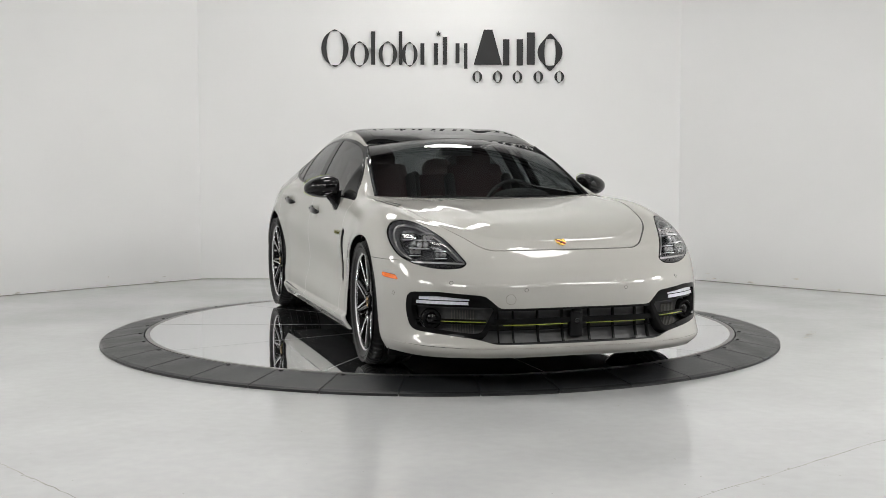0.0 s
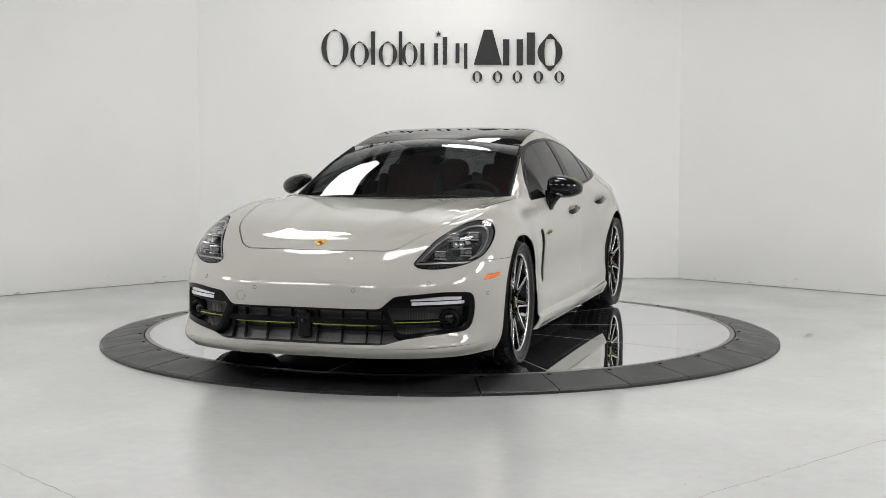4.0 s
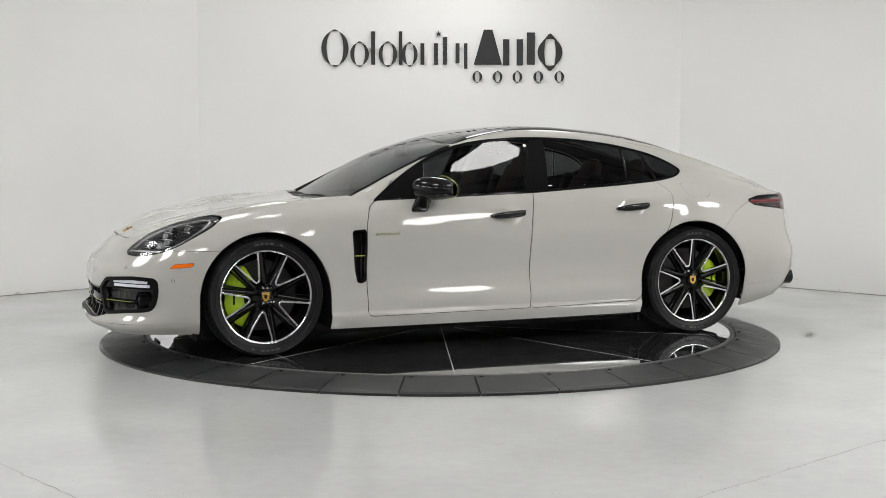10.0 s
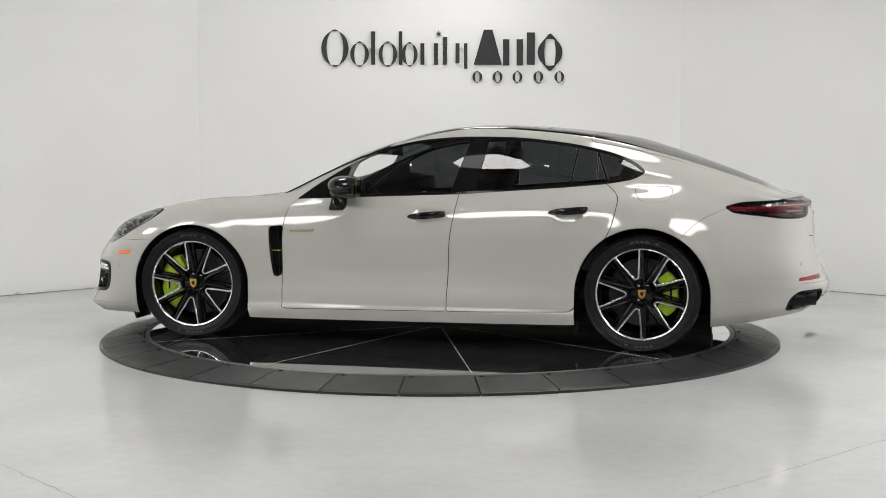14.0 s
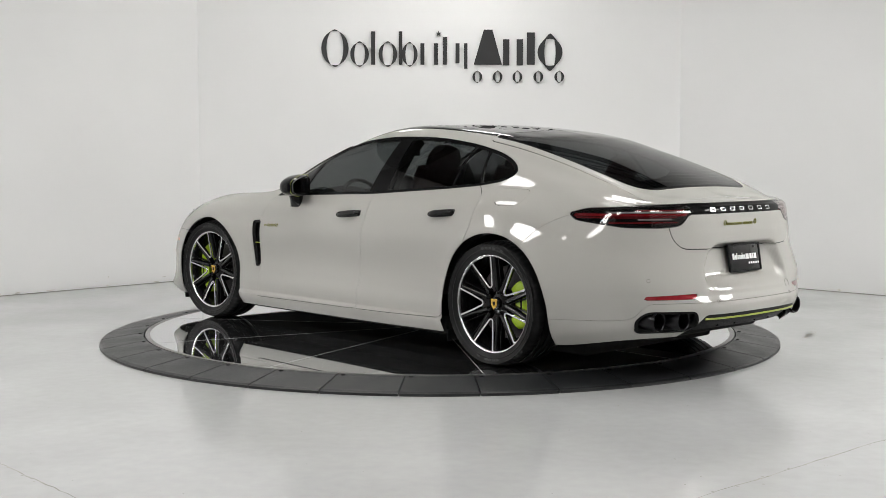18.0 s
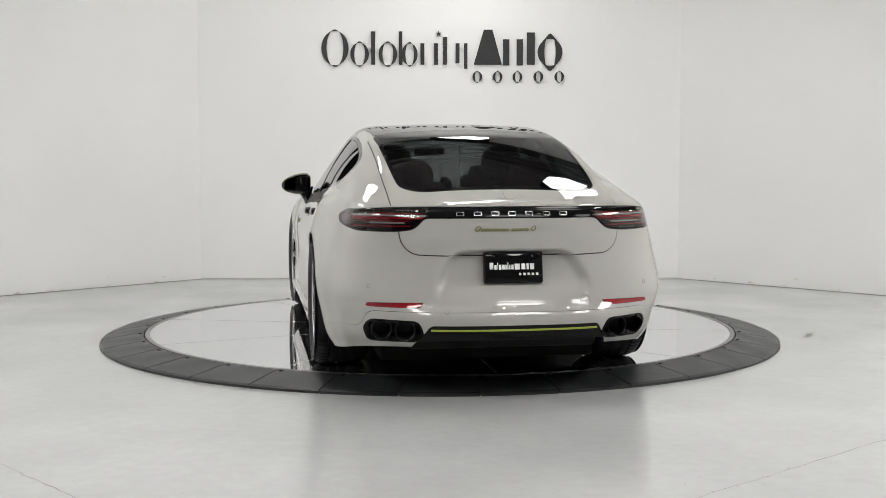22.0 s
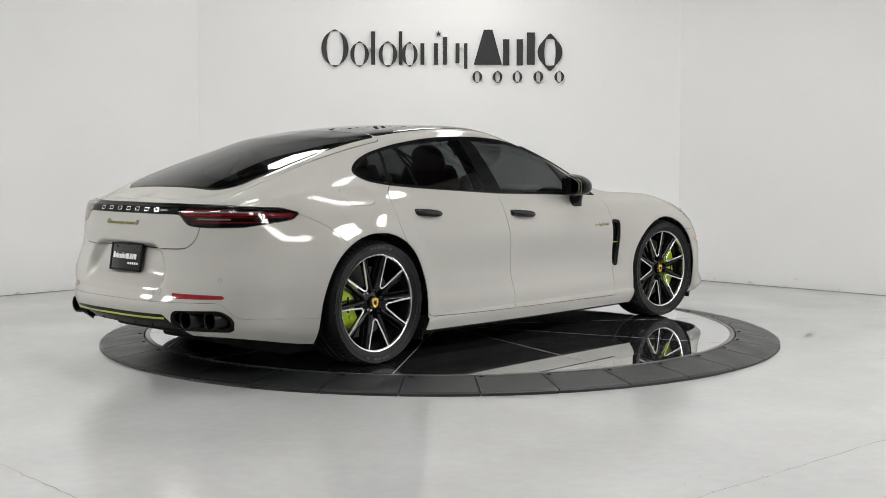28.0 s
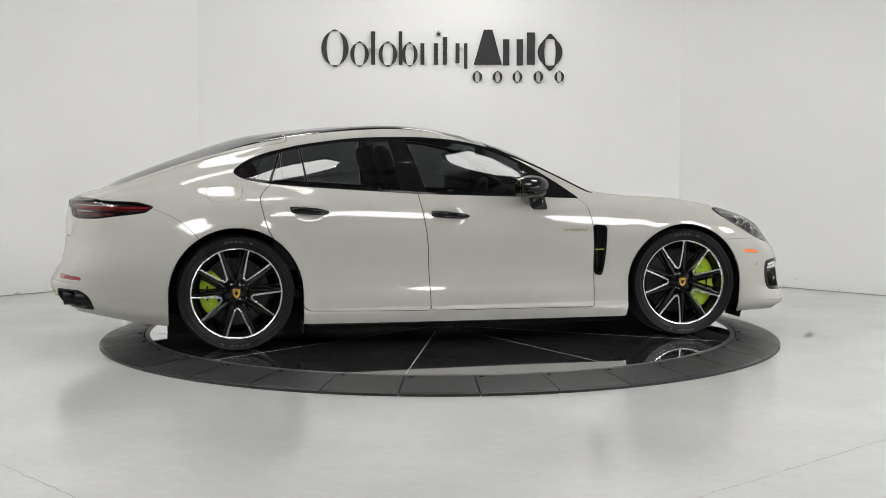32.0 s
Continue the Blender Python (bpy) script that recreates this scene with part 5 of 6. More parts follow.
def front_end(car):
    mouth = CUT["mouth"]
    whole(mouth.moved(-0.058), "grille_back", SHUTTER, car, "dark air intake", 0)
    side, centre = mouth.cut(F_CLUSTER)
    top, centre = centre.cut(band(2, 0.400, 0.5))
    whole(top.moved(-0.008), "grille_lip", SATIN, car, "black upper edge of the air intake", 0.05)
    low, centre = centre.cut(band(2, 0.0, 0.240))
    whole(low.moved(-0.012), "grille_lip", SATIN, car, "black lower edge of the air intake", 0.05)
    for z0, z1, d in ((0.330, 0.356, -0.020), (0.300, 0.305, -0.032), (0.240, 0.247, -0.024)):
        b, _ = centre.cut(band(2, z0, z1))
        whole(b.moved(d), "grille_bar", TRIM, car, "", 0.03)
    for y in (0.075, 0.216, 0.355, 0.437):
        b, _ = centre.cut(band(1, y - 0.0035, y + 0.0035))
        both(b.moved(-0.032), "grille_bar", TRIM, car, "", 0.02)
    b, _ = centre.cut(meet(band(2, 0.3240, 0.3270), band(1, 0.055, 0.41)))
    both(b.moved(-0.018), "grille_strip", STRIP, car, "acid green trim strip", 0.012)
    cam_ob = part("front_sensor", box_bm(2.375, 0, 0.320, 0.04, 0.075, 0.140, 0.012), SATIN, car, "black camera and radar block")
    part("sensor_lens", ball_bm(2.395, 0, 0.337, 0.008, 0.016, 0.016, 16, 10), GLOSS, cam_ob)
    part("sensor_cap", box_bm(2.390, 0, 0.390, 0.03, 0.05, 0.02, 0.005), GLOSS, cam_ob)
    for s in (1, -1):
        sh = (lambda q: q if s > 0 else q.mirrored())
        ring, inner = side.cut(but(grown(F_CLUSTER, -0.021)))
        frame_ob = sh(ring.moved(0.002)).obj("intake_frame", TRIM, car, "gloss black frame of the side air intake", 0.06)
        shelf, inner = inner.cut(band(2, 0.418, 0.6))
        sh(shelf.moved(-0.010)).obj("lamp_shelf", TRIM, frame_ob, "", 0.05)
        for lo, hi, y0, y1 in ((0.452, 0.472, .575, .800), (0.430, 0.446, .58, .812)):
            d, _ = shelf.cut(meet(band(2, lo, hi), band(1, y0, y1)))
            sh(d.moved(-0.004)).obj("running_light", LENS, frame_ob, "white running light bar", 0.01)
        for k in range(9):
            y = 0.562 + k * 0.0130
            f, _ = inner.cut(meet(band(1, y, y + 0.0036), band(2, 0.285, 0.400)))
            sh(f.moved(-0.042)).obj("intake_fin", FIN, frame_ob, "", 0.006)
        g, _ = inner.cut(meet(band(2, 0.3400, 0.3430), band(1, 0.500, 0.71)))
        sh(g.moved(-0.012)).obj("intake_strip", STRIP, frame_ob, "acid green trim strip", 0.012)
        g, _ = inner.cut(meet(band(2, 0.345, 0.353), band(1, 0.50, 0.835)))
        sh(g.moved(-0.020)).obj("intake_bar", TRIM, frame_ob, "", 0.03)
        g, _ = inner.cut(meet(band(2, 0.330, 0.338), band(1, 0.50, 0.835)))
        sh(g.moved(-0.020)).obj("intake_bar", TRIM, frame_ob, "", 0.03)
        p, n = near(mouth, 0.750, 0.355, (1, 2))
        if s < 0:
            p, n = flip(p, n)
        m = stand(p - n * 0.012 - Vector((0.02, 0, 0)), (Vector((1, 0, 0)) + n * 0.4).normalized())
        fog = lathe([(0.030, 0.006), (0.036, 0.016), (0.047, 0.018), (0.053, 0.010), (0.054, -0.05)], 32, "z")
        fog.transform(m)
        part("fog_lamp", fog, TRIM, frame_ob, "round black lamp")
        lens = lathe([(0.0005, 0.016), (0.018, 0.012), (0.032, 0.002)], 24, "z")
        lens.transform(m)
        part("fog_lens", lens, GLOSS, frame_ob)
    # parking sensors, and the round tow cover
    fb = CUT["fbump"]
    for y, z in ((.285, .505), (.65, .545), (.90, .47)):
        for s in (1, -1):
            p, n = near(fb, y, z, (1, 2))
            if s < 0:
                p, n = flip(p, n)
            d = lathe([(0.0005, 0.0012), (0.0085, 0.0012), (0.0095, -0.002)], 16, "z")
            d.transform(stand(p, n))
            e = part("parking_sensor", d, PAINT, car)
            part("sensor_gap", ring_bm(0.0105, 0.0105, 0.0018, 0.0018, 0.0012, 20, stand(p - n * 0.0004, n)), DARK, e)
    p, n = near(fb, .365, .462, (1, 2))
    p, n = flip(p, n)
    part("tow_cover", ring_bm(0.027, 0.027, 0.0016, 0.0016, 0.0012, 32, stand(p - n * 0.0005, n)), SEAM, car)
    # crest on the bonnet
    p, n = near(CUT["hood"], 2.165, 0.0, (0, 1))
    p.y, n.y = 0, 0
    m = stand(p + n * 0.001, n, (-1, 0, 0.3))
    sh = [(-0.026, 0.030), (0.026, 0.030), (0.027, -0.004), (0.017, -0.024), (0, -0.034), (-0.017, -0.024), (-0.027, -0.004)]
    c = part("bonnet_crest", prism_bm(sh, 0.004, m), GOLD, car, "gold shield emblem", smooth=False)
    for x, y in ((-0.012, 0.004), (0.013, -0.012)):
        part("crest_field", box_bm(x, y, 0.0045, 0.018, 0.013, 0.002, m=m), CREST_RED, c)
    part("crest_field", box_bm(0, 0.0, 0.005, 0.014, 0.016, 0.002, m=m), SATIN, c)


def rear_end(car):
    tail = CUT["tail"]
    outer, bar = tail.cut(lambda V: 0.425 - V[:, 1])
    base = whole(bar, "light_bar", TRIM, car, "gloss black light bar across the tail", 0.02)
    y0 = -0.268
    for k in range(7):
        y = y0 + 0.536 * k / 6
        p, n = near(bar, abs(y), 0.9135, (1, 2))
        if y < 0:
            p, n = flip(p, n)
        m = stand(p + n * 0.001, n)
        part("name_mark", ring_plate(0.036, 0.019, 0.0040, 0.005, m), SILVER, base, smooth=False)
    for s in (1, -1):
        sh = (lambda q: q if s > 0 else q.mirrored())
        lamp = sh(outer.moved(-0.020)).obj("tail_lamp", TRIM, car, "smoked tail lamp with red and clear bars", 0.02)
        sh(outer).obj("lamp_cover", SMOKE, lamp, "smoked clear cover", 0.004)
        for lo, hi, a, b, d, mt, lb in ((0.9035, 0.9105, .44, .80, -0.010, LENS_DARK, "clear lamp bar"), (0.886, 0.8985, .45, .850, -0.009, RED, "dark red light bar"),
                                        (0.876, 0.8795, .52, .84, -0.010, RED, ""), (0.8635, 0.8715, .55, .72, -0.010, LENS_DARK, "clear lamp bar"),
                                        (0.848, 0.853, .52, .81, -0.008, RED, "thin red light bar"), (0.918, 0.922, .46, .72, -0.012, RED, "")):
            q, _ = outer.cut(meet(band(2, lo, hi), band(1, a, b), grown(F_TAIL, -0.010)))
            sh(q.moved(d)).obj("lamp_bar", mt, lamp, lb, 0.012)
        line, _ = outer.cut(meet(grown(F_TAIL, -0.004), but(grown(F_TAIL, -0.008))))
        sh(line.moved(0.0005)).obj("lamp_edge", GLOSS, lamp, "", 0.004)
        # twin tail pipes in a black surround
        pipe = CUT["pipe"]
        ring, hole = pipe.cut(but(grown(F_PIPE, -0.011)))
        fr = sh(ring.moved(0.002)).obj("exhaust_surround", TRIM, car, "gloss black exhaust surround", 0.05)
        sh(hole.moved(-0.10)).obj("exhaust_recess", DARK, fr, "", 0)
        for y in (0.552, 0.662):
            p, n = near(pipe, y, 0.328, (1, 2))
            q = lathe([(0.040, -0.16), (0.043, -0.02), (0.046, 0.0), (0.0505, 0.004), (0.053, -0.003), (0.053, -0.16)], 36, "z")
            q.transform(stand(Vector((p.x - 0.002, s * y, 0.328)), Vector((-1, 0, 0))))
            part("tail_pipe", q, PIPE, fr, "black chrome tail pipe")
            k = lathe([(0.0005, -0.10), (0.042, -0.10)], 24, "z")
            k.transform(stand(Vector((p.x - 0.002, s * y, 0.328)), Vector((-1, 0, 0))))
            part("pipe_inside", k, DARK, fr)
    # diffuser
    diff = CUT["diff"]
    upper, lower = diff.cut(band(2, 0.318, 0.5))
    dob = whole(upper.moved(-0.004), "diffuser", SATIN, car, "black diffuser with an acid green line", 0.02)
    low = whole(lower.moved(-0.030), "diffuser_floor", SATIN, dob, "", 0.02)
    g, _ = upper.cut(meet(band(2, 0.327, 0.335), band(1, -1, 0.43)))
    whole(g.moved(0.001), "diffuser_strip", STRIP, dob, "acid green strip", 0.006)
    for y in (0.10, 0.25):
        for s in (1, -1):
            p, n = near(diff, y, 0.27, (1, 2))
            part("diffuser_fin", box_bm(p.x + 0.050, s * y, 0.292, 0.04, 0.008, 0.034, 0.002), SATIN, dob)
    # number plate: dark glossy dealer plate, its writing as plain bars
    pm = stand(Vector((-2.533, 0, 0.639)), Vector((-1, 0, 0.16)))
    plate = part("number_plate", box_bm(0, 0, 0, 0.292, 0.146, 0.010, 0.006, pm), GLOSS, car, "glossy black plate with white marks")
    part("plate_frame", ring_plate(0.296, 0.149, 0.009, 0.014, pm), SATIN, plate, "black plate frame")
    widths = (0.030, 0.020, 0.008, 0.020, 0.020, 0.014, 0.008, 0.012, 0.020)
    x = -0.128
    for w in widths:
        tall = 0.040 if w in (0.030, 0.008) else 0.028
        part("plate_mark", box_bm(x + w / 2, -0.012 + tall / 2, 0.0062, w * 0.62, tall * 0.85, 0.002, m=pm), WHITE, plate)
        x += w * 0.86
    for w in (0.036, 0.028, 0.016, 0.030):
        part("plate_mark", box_bm(x + w / 2, 0.004, 0.0062, w * 0.72, 0.030, 0.002, m=pm), WHITE, plate)
        x += w
    for k in range(5):
        part("plate_mark", box_bm(0.035 + k * 0.022, -0.034, 0.0062, 0.012, 0.012, 0.002, m=pm), WHITE, plate)
    for px in (-0.10, 0.10):
        part("plate_screw", lathe_at([(0.0005, 0.004), (0.005, 0.004), (0.006, 0)], 10, pm @ Matrix.Translation((px, 0.058, 0.005))), DARK, plate)
    part("plate_lamp", box_bm(-2.50, 0, 0.722, 0.03, 0.16, 0.012, 0.004), SATIN, car)
    # model script, as plain strokes
    x = 0.196
    gate = CUT["gate"]
    for w in (0.030, 0.020, 0.020, 0.020, 0.030, 0.019, 0.015, 0.020, 0, 0.015, 0.020, 0.015, 0.020, 0.019, 0, 0.026):
        if w:
            y = x - w / 2
            p, n = near(gate, abs(y), 0.834, (1, 2))
            tall = 0.030 if x > 0.19 or w == 0.026 else 0.016
            lean = Matrix(((1, 0.35, 0, 0), (0, 1, 0, 0), (0, 0, 1, 0), (0, 0, 0, 1)))
            m = stand(Vector((p.x - 0.001, y, 0.822 + tall / 2)), Vector((-1, 0, 0.15))) @ lean
            part("script_mark", ring_bm(w * 0.46, tall / 2, 0.0042, 0.0042, 0.003, 16, m), SCRIPT, car)
        x -= (w or 0.014) * 1.0
    # sensors, tow cover and the seam of the lower bumper
    rb = CUT["rbump"]
    for y, z in ((.345, .395), (.725, .555)):
        for s in (1, -1):
            p, n = near(rb, y, z, (1, 2))
            if s < 0:
                p, n = flip(p, n)
            part("parking_sensor", ring_bm(0.0105, 0.0105, 0.0018, 0.0018, 0.0012, 20, stand(p - n * 0.0004, n)), SEAM, car)
    p, n = near(rb, .37, .475, (1, 2))
    p, n = flip(p, n)
    part("tow_cover", ring_bm(0.028, 0.030, 0.0016, 0.0016, 0.0012, 32, stand(p - n * 0.0005, n)), SEAM, car)


def ring_plate(w, h, t, depth, m):
    bm = bmesh.new()
    for cx, cy, sx, sy in ((0, h / 2, w, t), (0, -h / 2, w, t), (-w / 2, 0, t, h), (w / 2, 0, t, h)):
        bmesh.ops.create_cube(bm, size=1, matrix=Matrix.Translation((cx, cy, 0)) @ Matrix.Diagonal((sx, sy, depth, 1)))
    bm.transform(m)
    return bm


def lathe_at(profile, segs, m):
    bm = lathe(profile, segs, "z")
    bm.transform(m)
    return bm


def loft_bm(rows, cap=True):
    """A skin over closed rows of points."""
    bm = bmesh.new()
    rows = [[bm.verts.new(p) for p in r] for r in rows]
    n = len(rows[0])
    for a, b in zip(rows, rows[1:]):
        for k in range(n):
            bm.faces.new((a[k], a[(k + 1) % n], b[(k + 1) % n], b[k]))
    if cap:
        bm.faces.new(rows[0])
        bm.faces.new(rows[-1])
    bmesh.ops.recalc_face_normals(bm, faces=bm.faces[:])
    return bm


def mirror_section(t, s, grow=1.0):
    """A section of the mirror's housing: tall at the inner end, drawn out to a low outer tip."""
    u = (t - 0.24) / 0.76 if t > 0.24 else (0.24 - t) / 0.27
    k = math.sqrt(max(0.0, 1 - abs(u) ** (2.0 if t > 0.24 else 2.6)))
    h = (0.073 * k + 0.002) * grow
    front = (0.130 * k + 0.006) * grow
    z0, x0 = 1.020 - 0.016 * t, 0.412 - 0.060 * t
    y = s * (0.863 + 0.210 * t)
    row = []
    for a in np.linspace(0, 2 * math.pi, 29)[:-1]:
        c, d = math.cos(a), math.sin(a)
        x = front * abs(c) ** 0.9 if c > 0 else -min(0.088 * k + 0.002, 0.12 * abs(c))
        row.append((x0 + x, y, z0 + h * math.copysign(abs(d) ** 0.85, d)))
    return row


def door_mirrors(car):
    for s in (1, -1):
        ts = [0.0, 0.01, 0.03, 0.06, 0.10, 0.16, 0.24, 0.34, 0.44, 0.54, 0.64, 0.73, 0.81, 0.88, 0.93, 0.965, 0.985, 0.996, 1.0]
        root = part("door_mirror", loft_bm([mirror_section(t, s) for t in ts]), GLOSS, car, "gloss black door mirror with a thin green line")
        mid = [0.02, 0.06, 0.12, 0.24, 0.38, 0.52, 0.66, 0.78, 0.88, 0.95]
        top, low = [], []
        for t in mid:
            sec = mirror_section(t, s)
            zs = [p[2] for p in sec]
            top.append((sec[0][1], max(zs)))
            low.append((sec[0][1], min(zs)))
        cy, cz = s * 0.955, 1.012
        glass_line = [(cy + (y - cy) * 0.90, cz + (z - cz) * 0.84) for y, z in top + low[::-1]]
        bm = loft_bm([[(x - 0.060 * (abs(y) - 0.863) / 0.21, y, z) for y, z in glass_line] for x in (0.345, 0.329)])
        part("mirror_glass", bm, MIRROR_DIM, root, "mirror glass")
        part("mirror_line", tube_bm([(0.352 - 0.060 * (abs(y) - 0.863) / 0.21, y, z + 0.0006) for y, z in low[:1] + top + low[::-1][:5]], 0.0013, 6), STRIP, root, "acid green line")
        part("mirror_seam", tube_bm([(0.412 - 0.060 * t + 0.117 * math.sqrt(max(0.02, 1 - ((t - .24) / .76) ** 2)), s * (0.863 + 0.21 * t), 0.992) for t in np.linspace(0.1, 0.95, 14)], 0.002, 6), SATIN, root)
        # foot: one web, narrow on the door and spreading out under the housing
        rows = []
        for t in np.linspace(0, 1, 10):
            k = t ** 1.5
            c = Vector((0.480 - 0.040 * t, s * (0.880 + 0.036 * k), 0.868 + 0.125 * t))
            rows.append([c + Vector(((0.058 - 0.006 * t) * math.cos(a), s * (0.022 + 0.054 * k) * math.sin(a), 0)) for a in np.linspace(0, 2 * math.pi, 19)[:-1]])
        part("mirror_foot", loft_bm(rows), GLOSS, root)
        root.location = (-0.004, -s * 0.004, -0.012)


def door_handles(car):
    for key, x, z in (("fdoor", -.123, .828), ("rdoor", -1.027, .863)):
        for k, s in ((0, 1), (1, -1)):
            door = DOORS[key][k]
            p, n = near(CUT[key], x, z, (0, 2))
            y = p.y
            bm = bmesh.new()
            rows = []
            for t in np.linspace(-1, 1, 17):
                rise = 0.030 * (1 - abs(t) ** 3.5) + 0.004
                tall = 0.0220 * (1 - 0.45 * max(0, t) ** 2 - 0.25 * abs(t) ** 6)
                cx = 0.124 * t
                cz = 0.010 * -t
                rows.append([bm.verts.new((x + cx, s * (y + rise + 0.010 * math.sin(a)), z + cz + tall * math.cos(a))) for a in np.linspace(0, 2 * math.pi, 13)[:-1]])
            for a, b in zip(rows, rows[1:]):
                for q in range(12):
                    bm.faces.new((a[q], a[(q + 1) % 12], b[(q + 1) % 12], b[q]))
            bm.faces.new(rows[0])
            bm.faces.new(rows[-1])
            bmesh.ops.recalc_face_normals(bm, faces=bm.faces[:])
            part("handle", bm, GLOSS, door, "gloss black door handle")
            part("lock_cap", ball_bm(x - 0.098, s * (y + 0.032), z + 0.008, 0.014, 0.008, 0.010, 16, 8), GLOSS, door)


def side_details(car):
    vent = CUT["vent"]
    for s in (1, -1):
        sh = (lambda q: q if s > 0 else q.mirrored())
        ring, hole = vent.cut(but(grown(F_VENT, -0.010)))
        fr = sh(ring.moved(-0.010)).obj("side_vent", GLOSS, car, "gloss black air outlet behind the front wheel", 0.03)
        sh(hole.moved(-0.042)).obj("vent_back", TRIM, fr, "", 0)
        b, _ = hole.cut(band(2, 0.587, 0.592))
        sh(b.moved(-0.018)).obj("vent_strip", STRIP, fr, "acid green line", 0.01)
        b, _ = hole.cut(band(0, 0.858, 0.866))
        sh(b.moved(-0.022)).obj("vent_fin", GLOSS, fr, "", 0.02)
        # the word on the front door
        cu = bpy.data.curves.new("door_word", "FONT")
        cu.body = "e-hybrid"
        cu.size, cu.extrude, cu.shear, cu.align_x = 0.044, 0.0015, 0.35, "CENTER"
        cu.materials.append(SCRIPT)
        p, n = near(CUT["fdoor"], 0.715, 0.728, (0, 2))
        if s < 0:
            p, n = flip(p, n)
        ob = new("door_word", cu)
        ob.parent = DOORS["fdoor"][0 if s > 0 else 1]
        ob.matrix_basis = stand(p + n * 0.002, n) @ Matrix.Translation((0, -0.008, 0)) @ Matrix.Diagonal((1.06, 0.78, 1, 1))
        # shoulder of the sill, and mud flap
        part("mud_flap", box_bm(-1.075, s * 0.86, 0.135, 0.012, 0.10, 0.07, 0.004), SATIN, car)


def cabin(car):
    part("cabin_floor", box_bm(-0.35, 0, 0.33, 2.7, 1.50, 0.05, 0.01), CABIN, car)
    part("dashboard", dash_bm(), CABIN, car, "black dashboard")
    part("instrument_hood", ball_bm(0.60, 0.36, 0.93, 0.10, 0.20, 0.06, 24, 12), CABIN, car)
    part("centre_console", box_bm(-0.2, 0, 0.52, 1.6, 0.26, 0.30, 0.04), CABIN, car)
    part("parcel_shelf", box_bm(-1.78, 0, 0.93, 0.6, 1.1, 0.02, 0.006), CABIN, car)
    part("interior_mirror", box_bm(0.30, 0, 1.235, 0.03, 0.22, 0.065, 0.012), CABIN, car, "black interior mirror")
    part("mirror_stem", tube_bm([(0.31, 0, 1.245), (0.335, 0, 1.262)], 0.010, 8), CABIN, car)
    tilt = Matrix.Translation((0.36, 0.37, 0.87)) @ Matrix.Rotation(radians(-66), 4, "Y")
    ring = lathe([(0.178 + 0.014 * math.cos(a), 0.014 * math.sin(a)) for a in np.linspace(0, 2 * math.pi, 11)[:-1]], 48, "z", True)
    ring.transform(tilt)
    wheel_ob = part("steering_wheel", ring, CABIN, car, "black steering wheel")
    hub = ball_bm(0, 0, -0.01, 0.065, 0.06, 0.025, 20, 10, m=tilt)
    part("airbag_cover", hub, CABIN, wheel_ob)
    for a in (90, 180, 270):
        c, sn = math.cos(radians(a)), math.sin(radians(a))
        part("wheel_spoke", tube_bm([tilt @ Vector((0.05 * c, 0.05 * sn, 0)), tilt @ Vector((0.175 * c, 0.175 * sn, 0))], 0.012, 8), CABIN, wheel_ob)
    for x, ys, rear in ((-0.10, (0.37, -0.37), 0), (-1.02, (0.36, -0.36), 1)):
        for y in ys:
            root = new("car_seat")
            root.parent = car
            tagged(root, "dark red and black leather seat")
            part("seat_cushion", box_bm(x + 0.12, y, 0.55, 0.50, 0.50, 0.17, 0.06, segs=3), LEATHER, root)
            lean = Matrix.Translation((x - 0.16, y, 0.60)) @ Matrix.Rotation(radians(-20), 4, "Y")
            part("backrest", seat_back_bm(lean, 0.56 if not rear else 0.46), LEATHER, root, "dark red leather backrest")
            part("headrest", ball_bm(0.0, 0, 0.60 if not rear else 0.50, 0.055, 0.135, 0.115, 24, 14, 0.8, m=lean), LEATHER, root)
            part("bolster", box_bm(0.05, 0.22, 0.26, 0.10, 0.07, 0.44, 0.03, lean, 3), CABIN, root)
            part("bolster", box_bm(0.05, -0.22, 0.26, 0.10, 0.07, 0.44, 0.03, lean, 3), CABIN, root)
    for s in (1, -1):
        part("door_card", box_bm(-0.25, s * 0.80, 0.70, 2.0, 0.04, 0.42, 0.01), CABIN, car)
        part("pillar_trim", tube_bm([(-0.345, s * 0.75, 0.94), (-0.40, s * 0.60, 1.23), (-0.42, s * 0.53, 1.30)], 0.035, 8), CABIN, car)
        part("seat_belt", box_bm(-0.375, s * 0.69, 1.10, 0.045, 0.006, 0.32, 0.0, Matrix.Translation((-0.375, s * 0.69, 1.1)) @ Matrix.Rotation(radians(s * 28), 4, "X") @ Matrix.Translation((0.375, -s * 0.69, -1.1))), SATIN, car)


def dash_bm():
    bm = bmesh.new()
    rows = []
    for y in np.linspace(-0.72, 0.72, 15):
        k = 1 - 0.10 * (y / 0.72) ** 2
        rows.append([bm.verts.new(c) for c in ((0.95 * k, y, 0.90), (0.70 * k, y, 0.915), (0.56 * k, y, 0.89), (0.53 * k, y, 0.82), (0.58, y, 0.62), (0.95, y, 0.60))])
    for a, b in zip(rows, rows[1:]):
        for k in range(6):
            bm.faces.new((a[k], a[(k + 1) % 6], b[(k + 1) % 6], b[k]))
    bm.faces.new(rows[0])
    bm.faces.new(rows[-1])
    bmesh.ops.recalc_face_normals(bm, faces=bm.faces[:])
    return bm


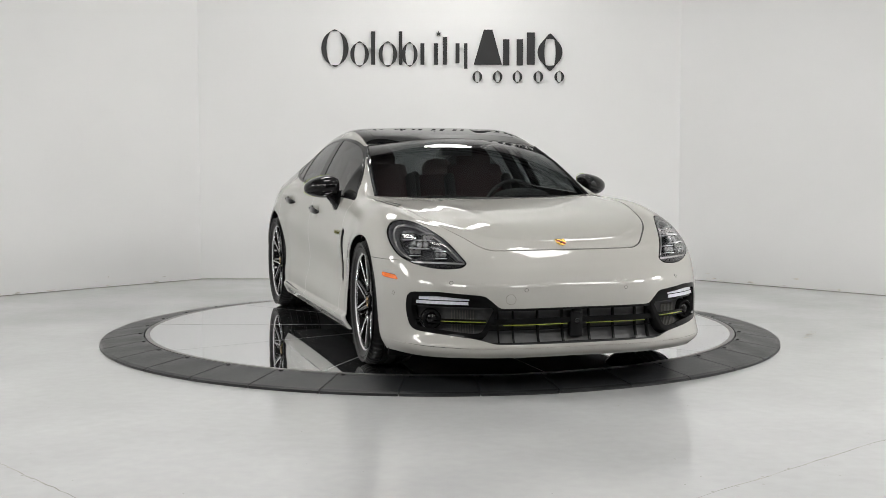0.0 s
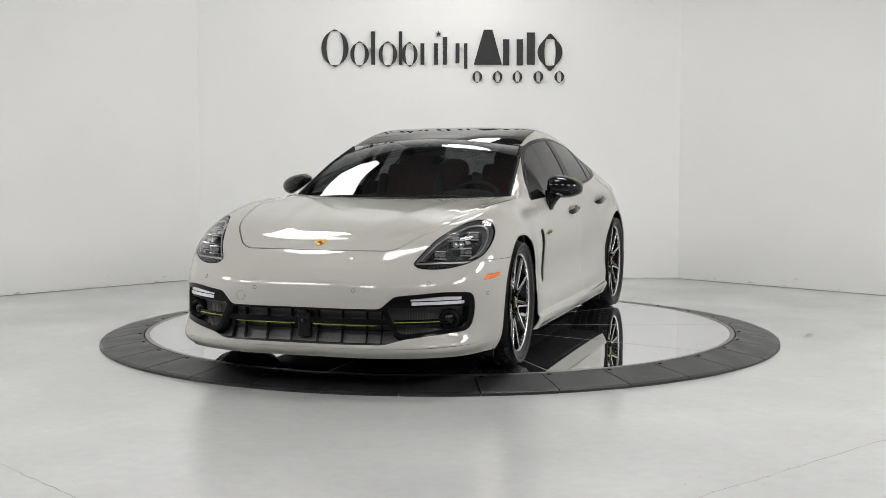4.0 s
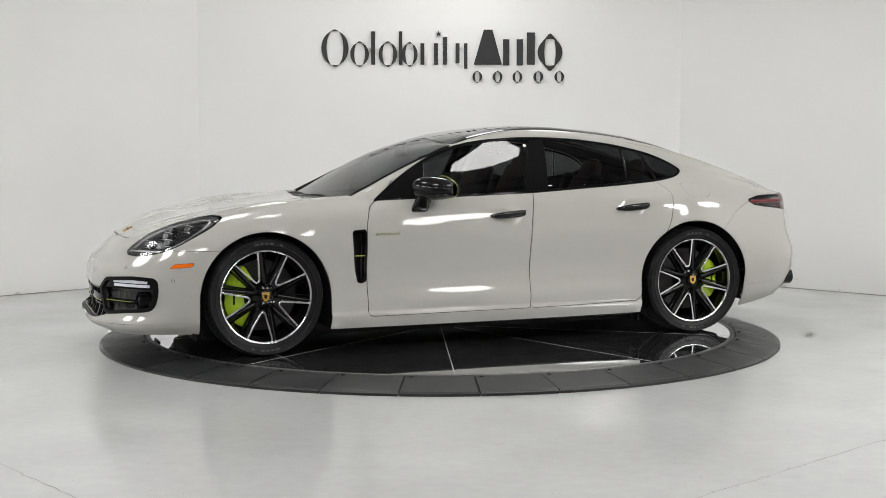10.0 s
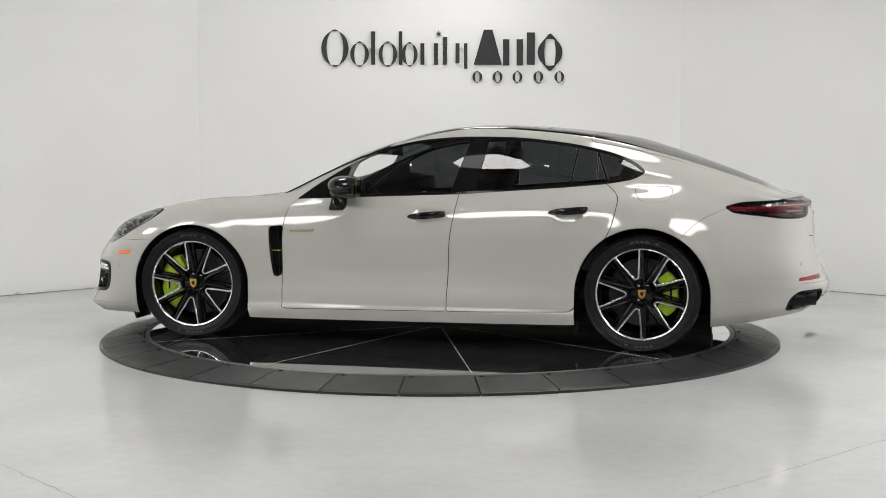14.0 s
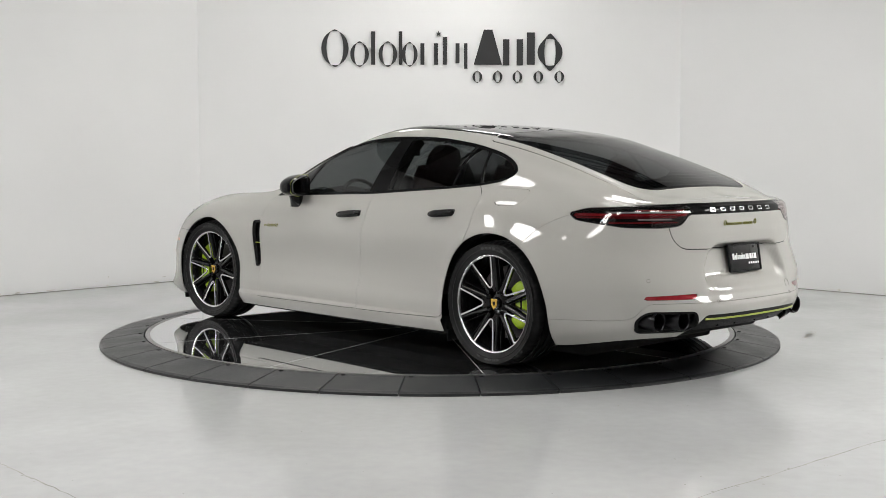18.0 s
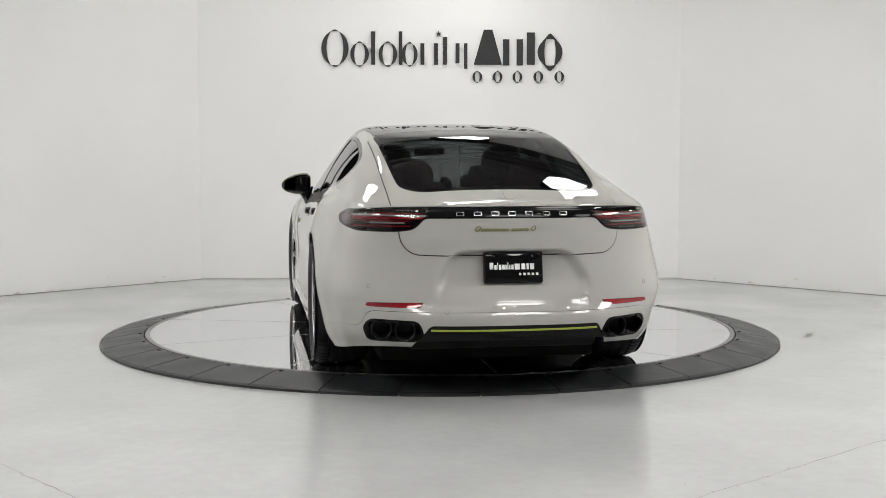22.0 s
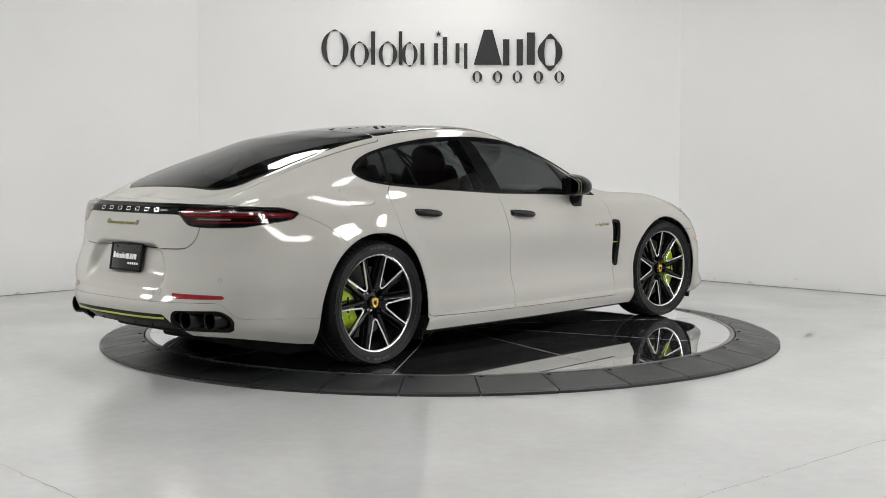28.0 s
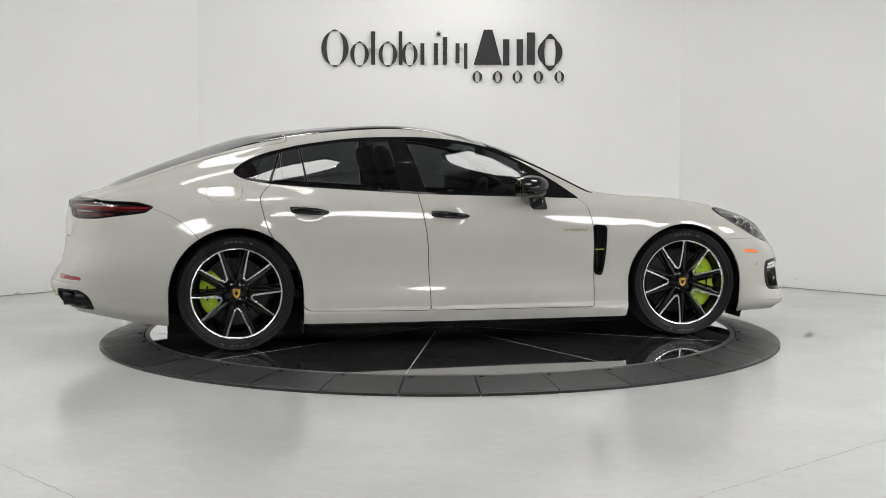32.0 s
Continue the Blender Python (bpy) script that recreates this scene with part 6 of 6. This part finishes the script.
def seat_back_bm(m, h):
    bm = bmesh.new()
    rows = []
    for t in np.linspace(0, 1, 9):
        w = 0.235 - 0.07 * max(0, t - 0.55) ** 1.2
        rows.append([bm.verts.new((0.055 * math.cos(a) + 0.02 * math.sin(math.pi * t), math.copysign(abs(math.sin(a)) ** 0.6, math.sin(a)) * w, t * h)) for a in np.linspace(0, 2 * math.pi, 21)[:-1]])
    for a, b in zip(rows, rows[1:]):
        for k in range(20):
            bm.faces.new((a[k], a[(k + 1) % 20], b[(k + 1) % 20], b[k]))
    bm.faces.new(rows[-1])
    bmesh.ops.recalc_face_normals(bm, faces=bm.faces[:])
    bm.transform(m)
    return bm


def underbody(car):
    part("underbody", box_bm(-0.01, 0, 0.195, 2.08, 1.80, 0.11, 0.02), UNDER, car, "black underbody panel")
    part("underbody", box_bm(1.55, 0, 0.25, 1.2, 1.02, 0.18, 0.03), UNDER, car, "black underbody panel")
    part("underbody", box_bm(-1.65, 0, 0.28, 1.3, 1.02, 0.18, 0.03), UNDER, car, "black underbody panel")
    for s in (1, -1):
        part("tyre_spat", box_bm(1.90, s * 0.80, 0.150, 0.02, 0.20, 0.075, 0.006, Matrix.Translation((1.9, 0, 0.19)) @ Matrix.Rotation(radians(14), 4, "Y") @ Matrix.Translation((-1.9, 0, -0.19))), SATIN, car, "black rubber flap ahead of the wheel")
    # low middle box, added unseen to block the bright view under the sills
    part("underbody", box_bm(-0.05, 0, 0.14, 3.7, 1.22, 0.14, 0.02), UNDER, car, "black underbody panel")
    part("undertray", box_bm(2.08, 0, 0.180, 0.36, 1.30, 0.03, 0.01), UNDER, car)
    part("undertray", box_bm(-2.20, 0, 0.27, 0.36, 1.30, 0.03, 0.01), UNDER, car)


glazing(CAR)
headlights(CAR)
front_end(CAR)
rear_end(CAR)
side_details(CAR)
door_mirrors(CAR)
door_handles(CAR)
cabin(CAR)
underbody(CAR)


def motions():
    for ob, z, off in ((CAR, DISC, SHIFT), (DISC_OB, 0, 0)):
        walk(ob, [(t, Matrix.Rotation(radians(a), 4, "Z") @ Matrix.Translation((0, off, z))) for t, a in TURN.items()])


motions()
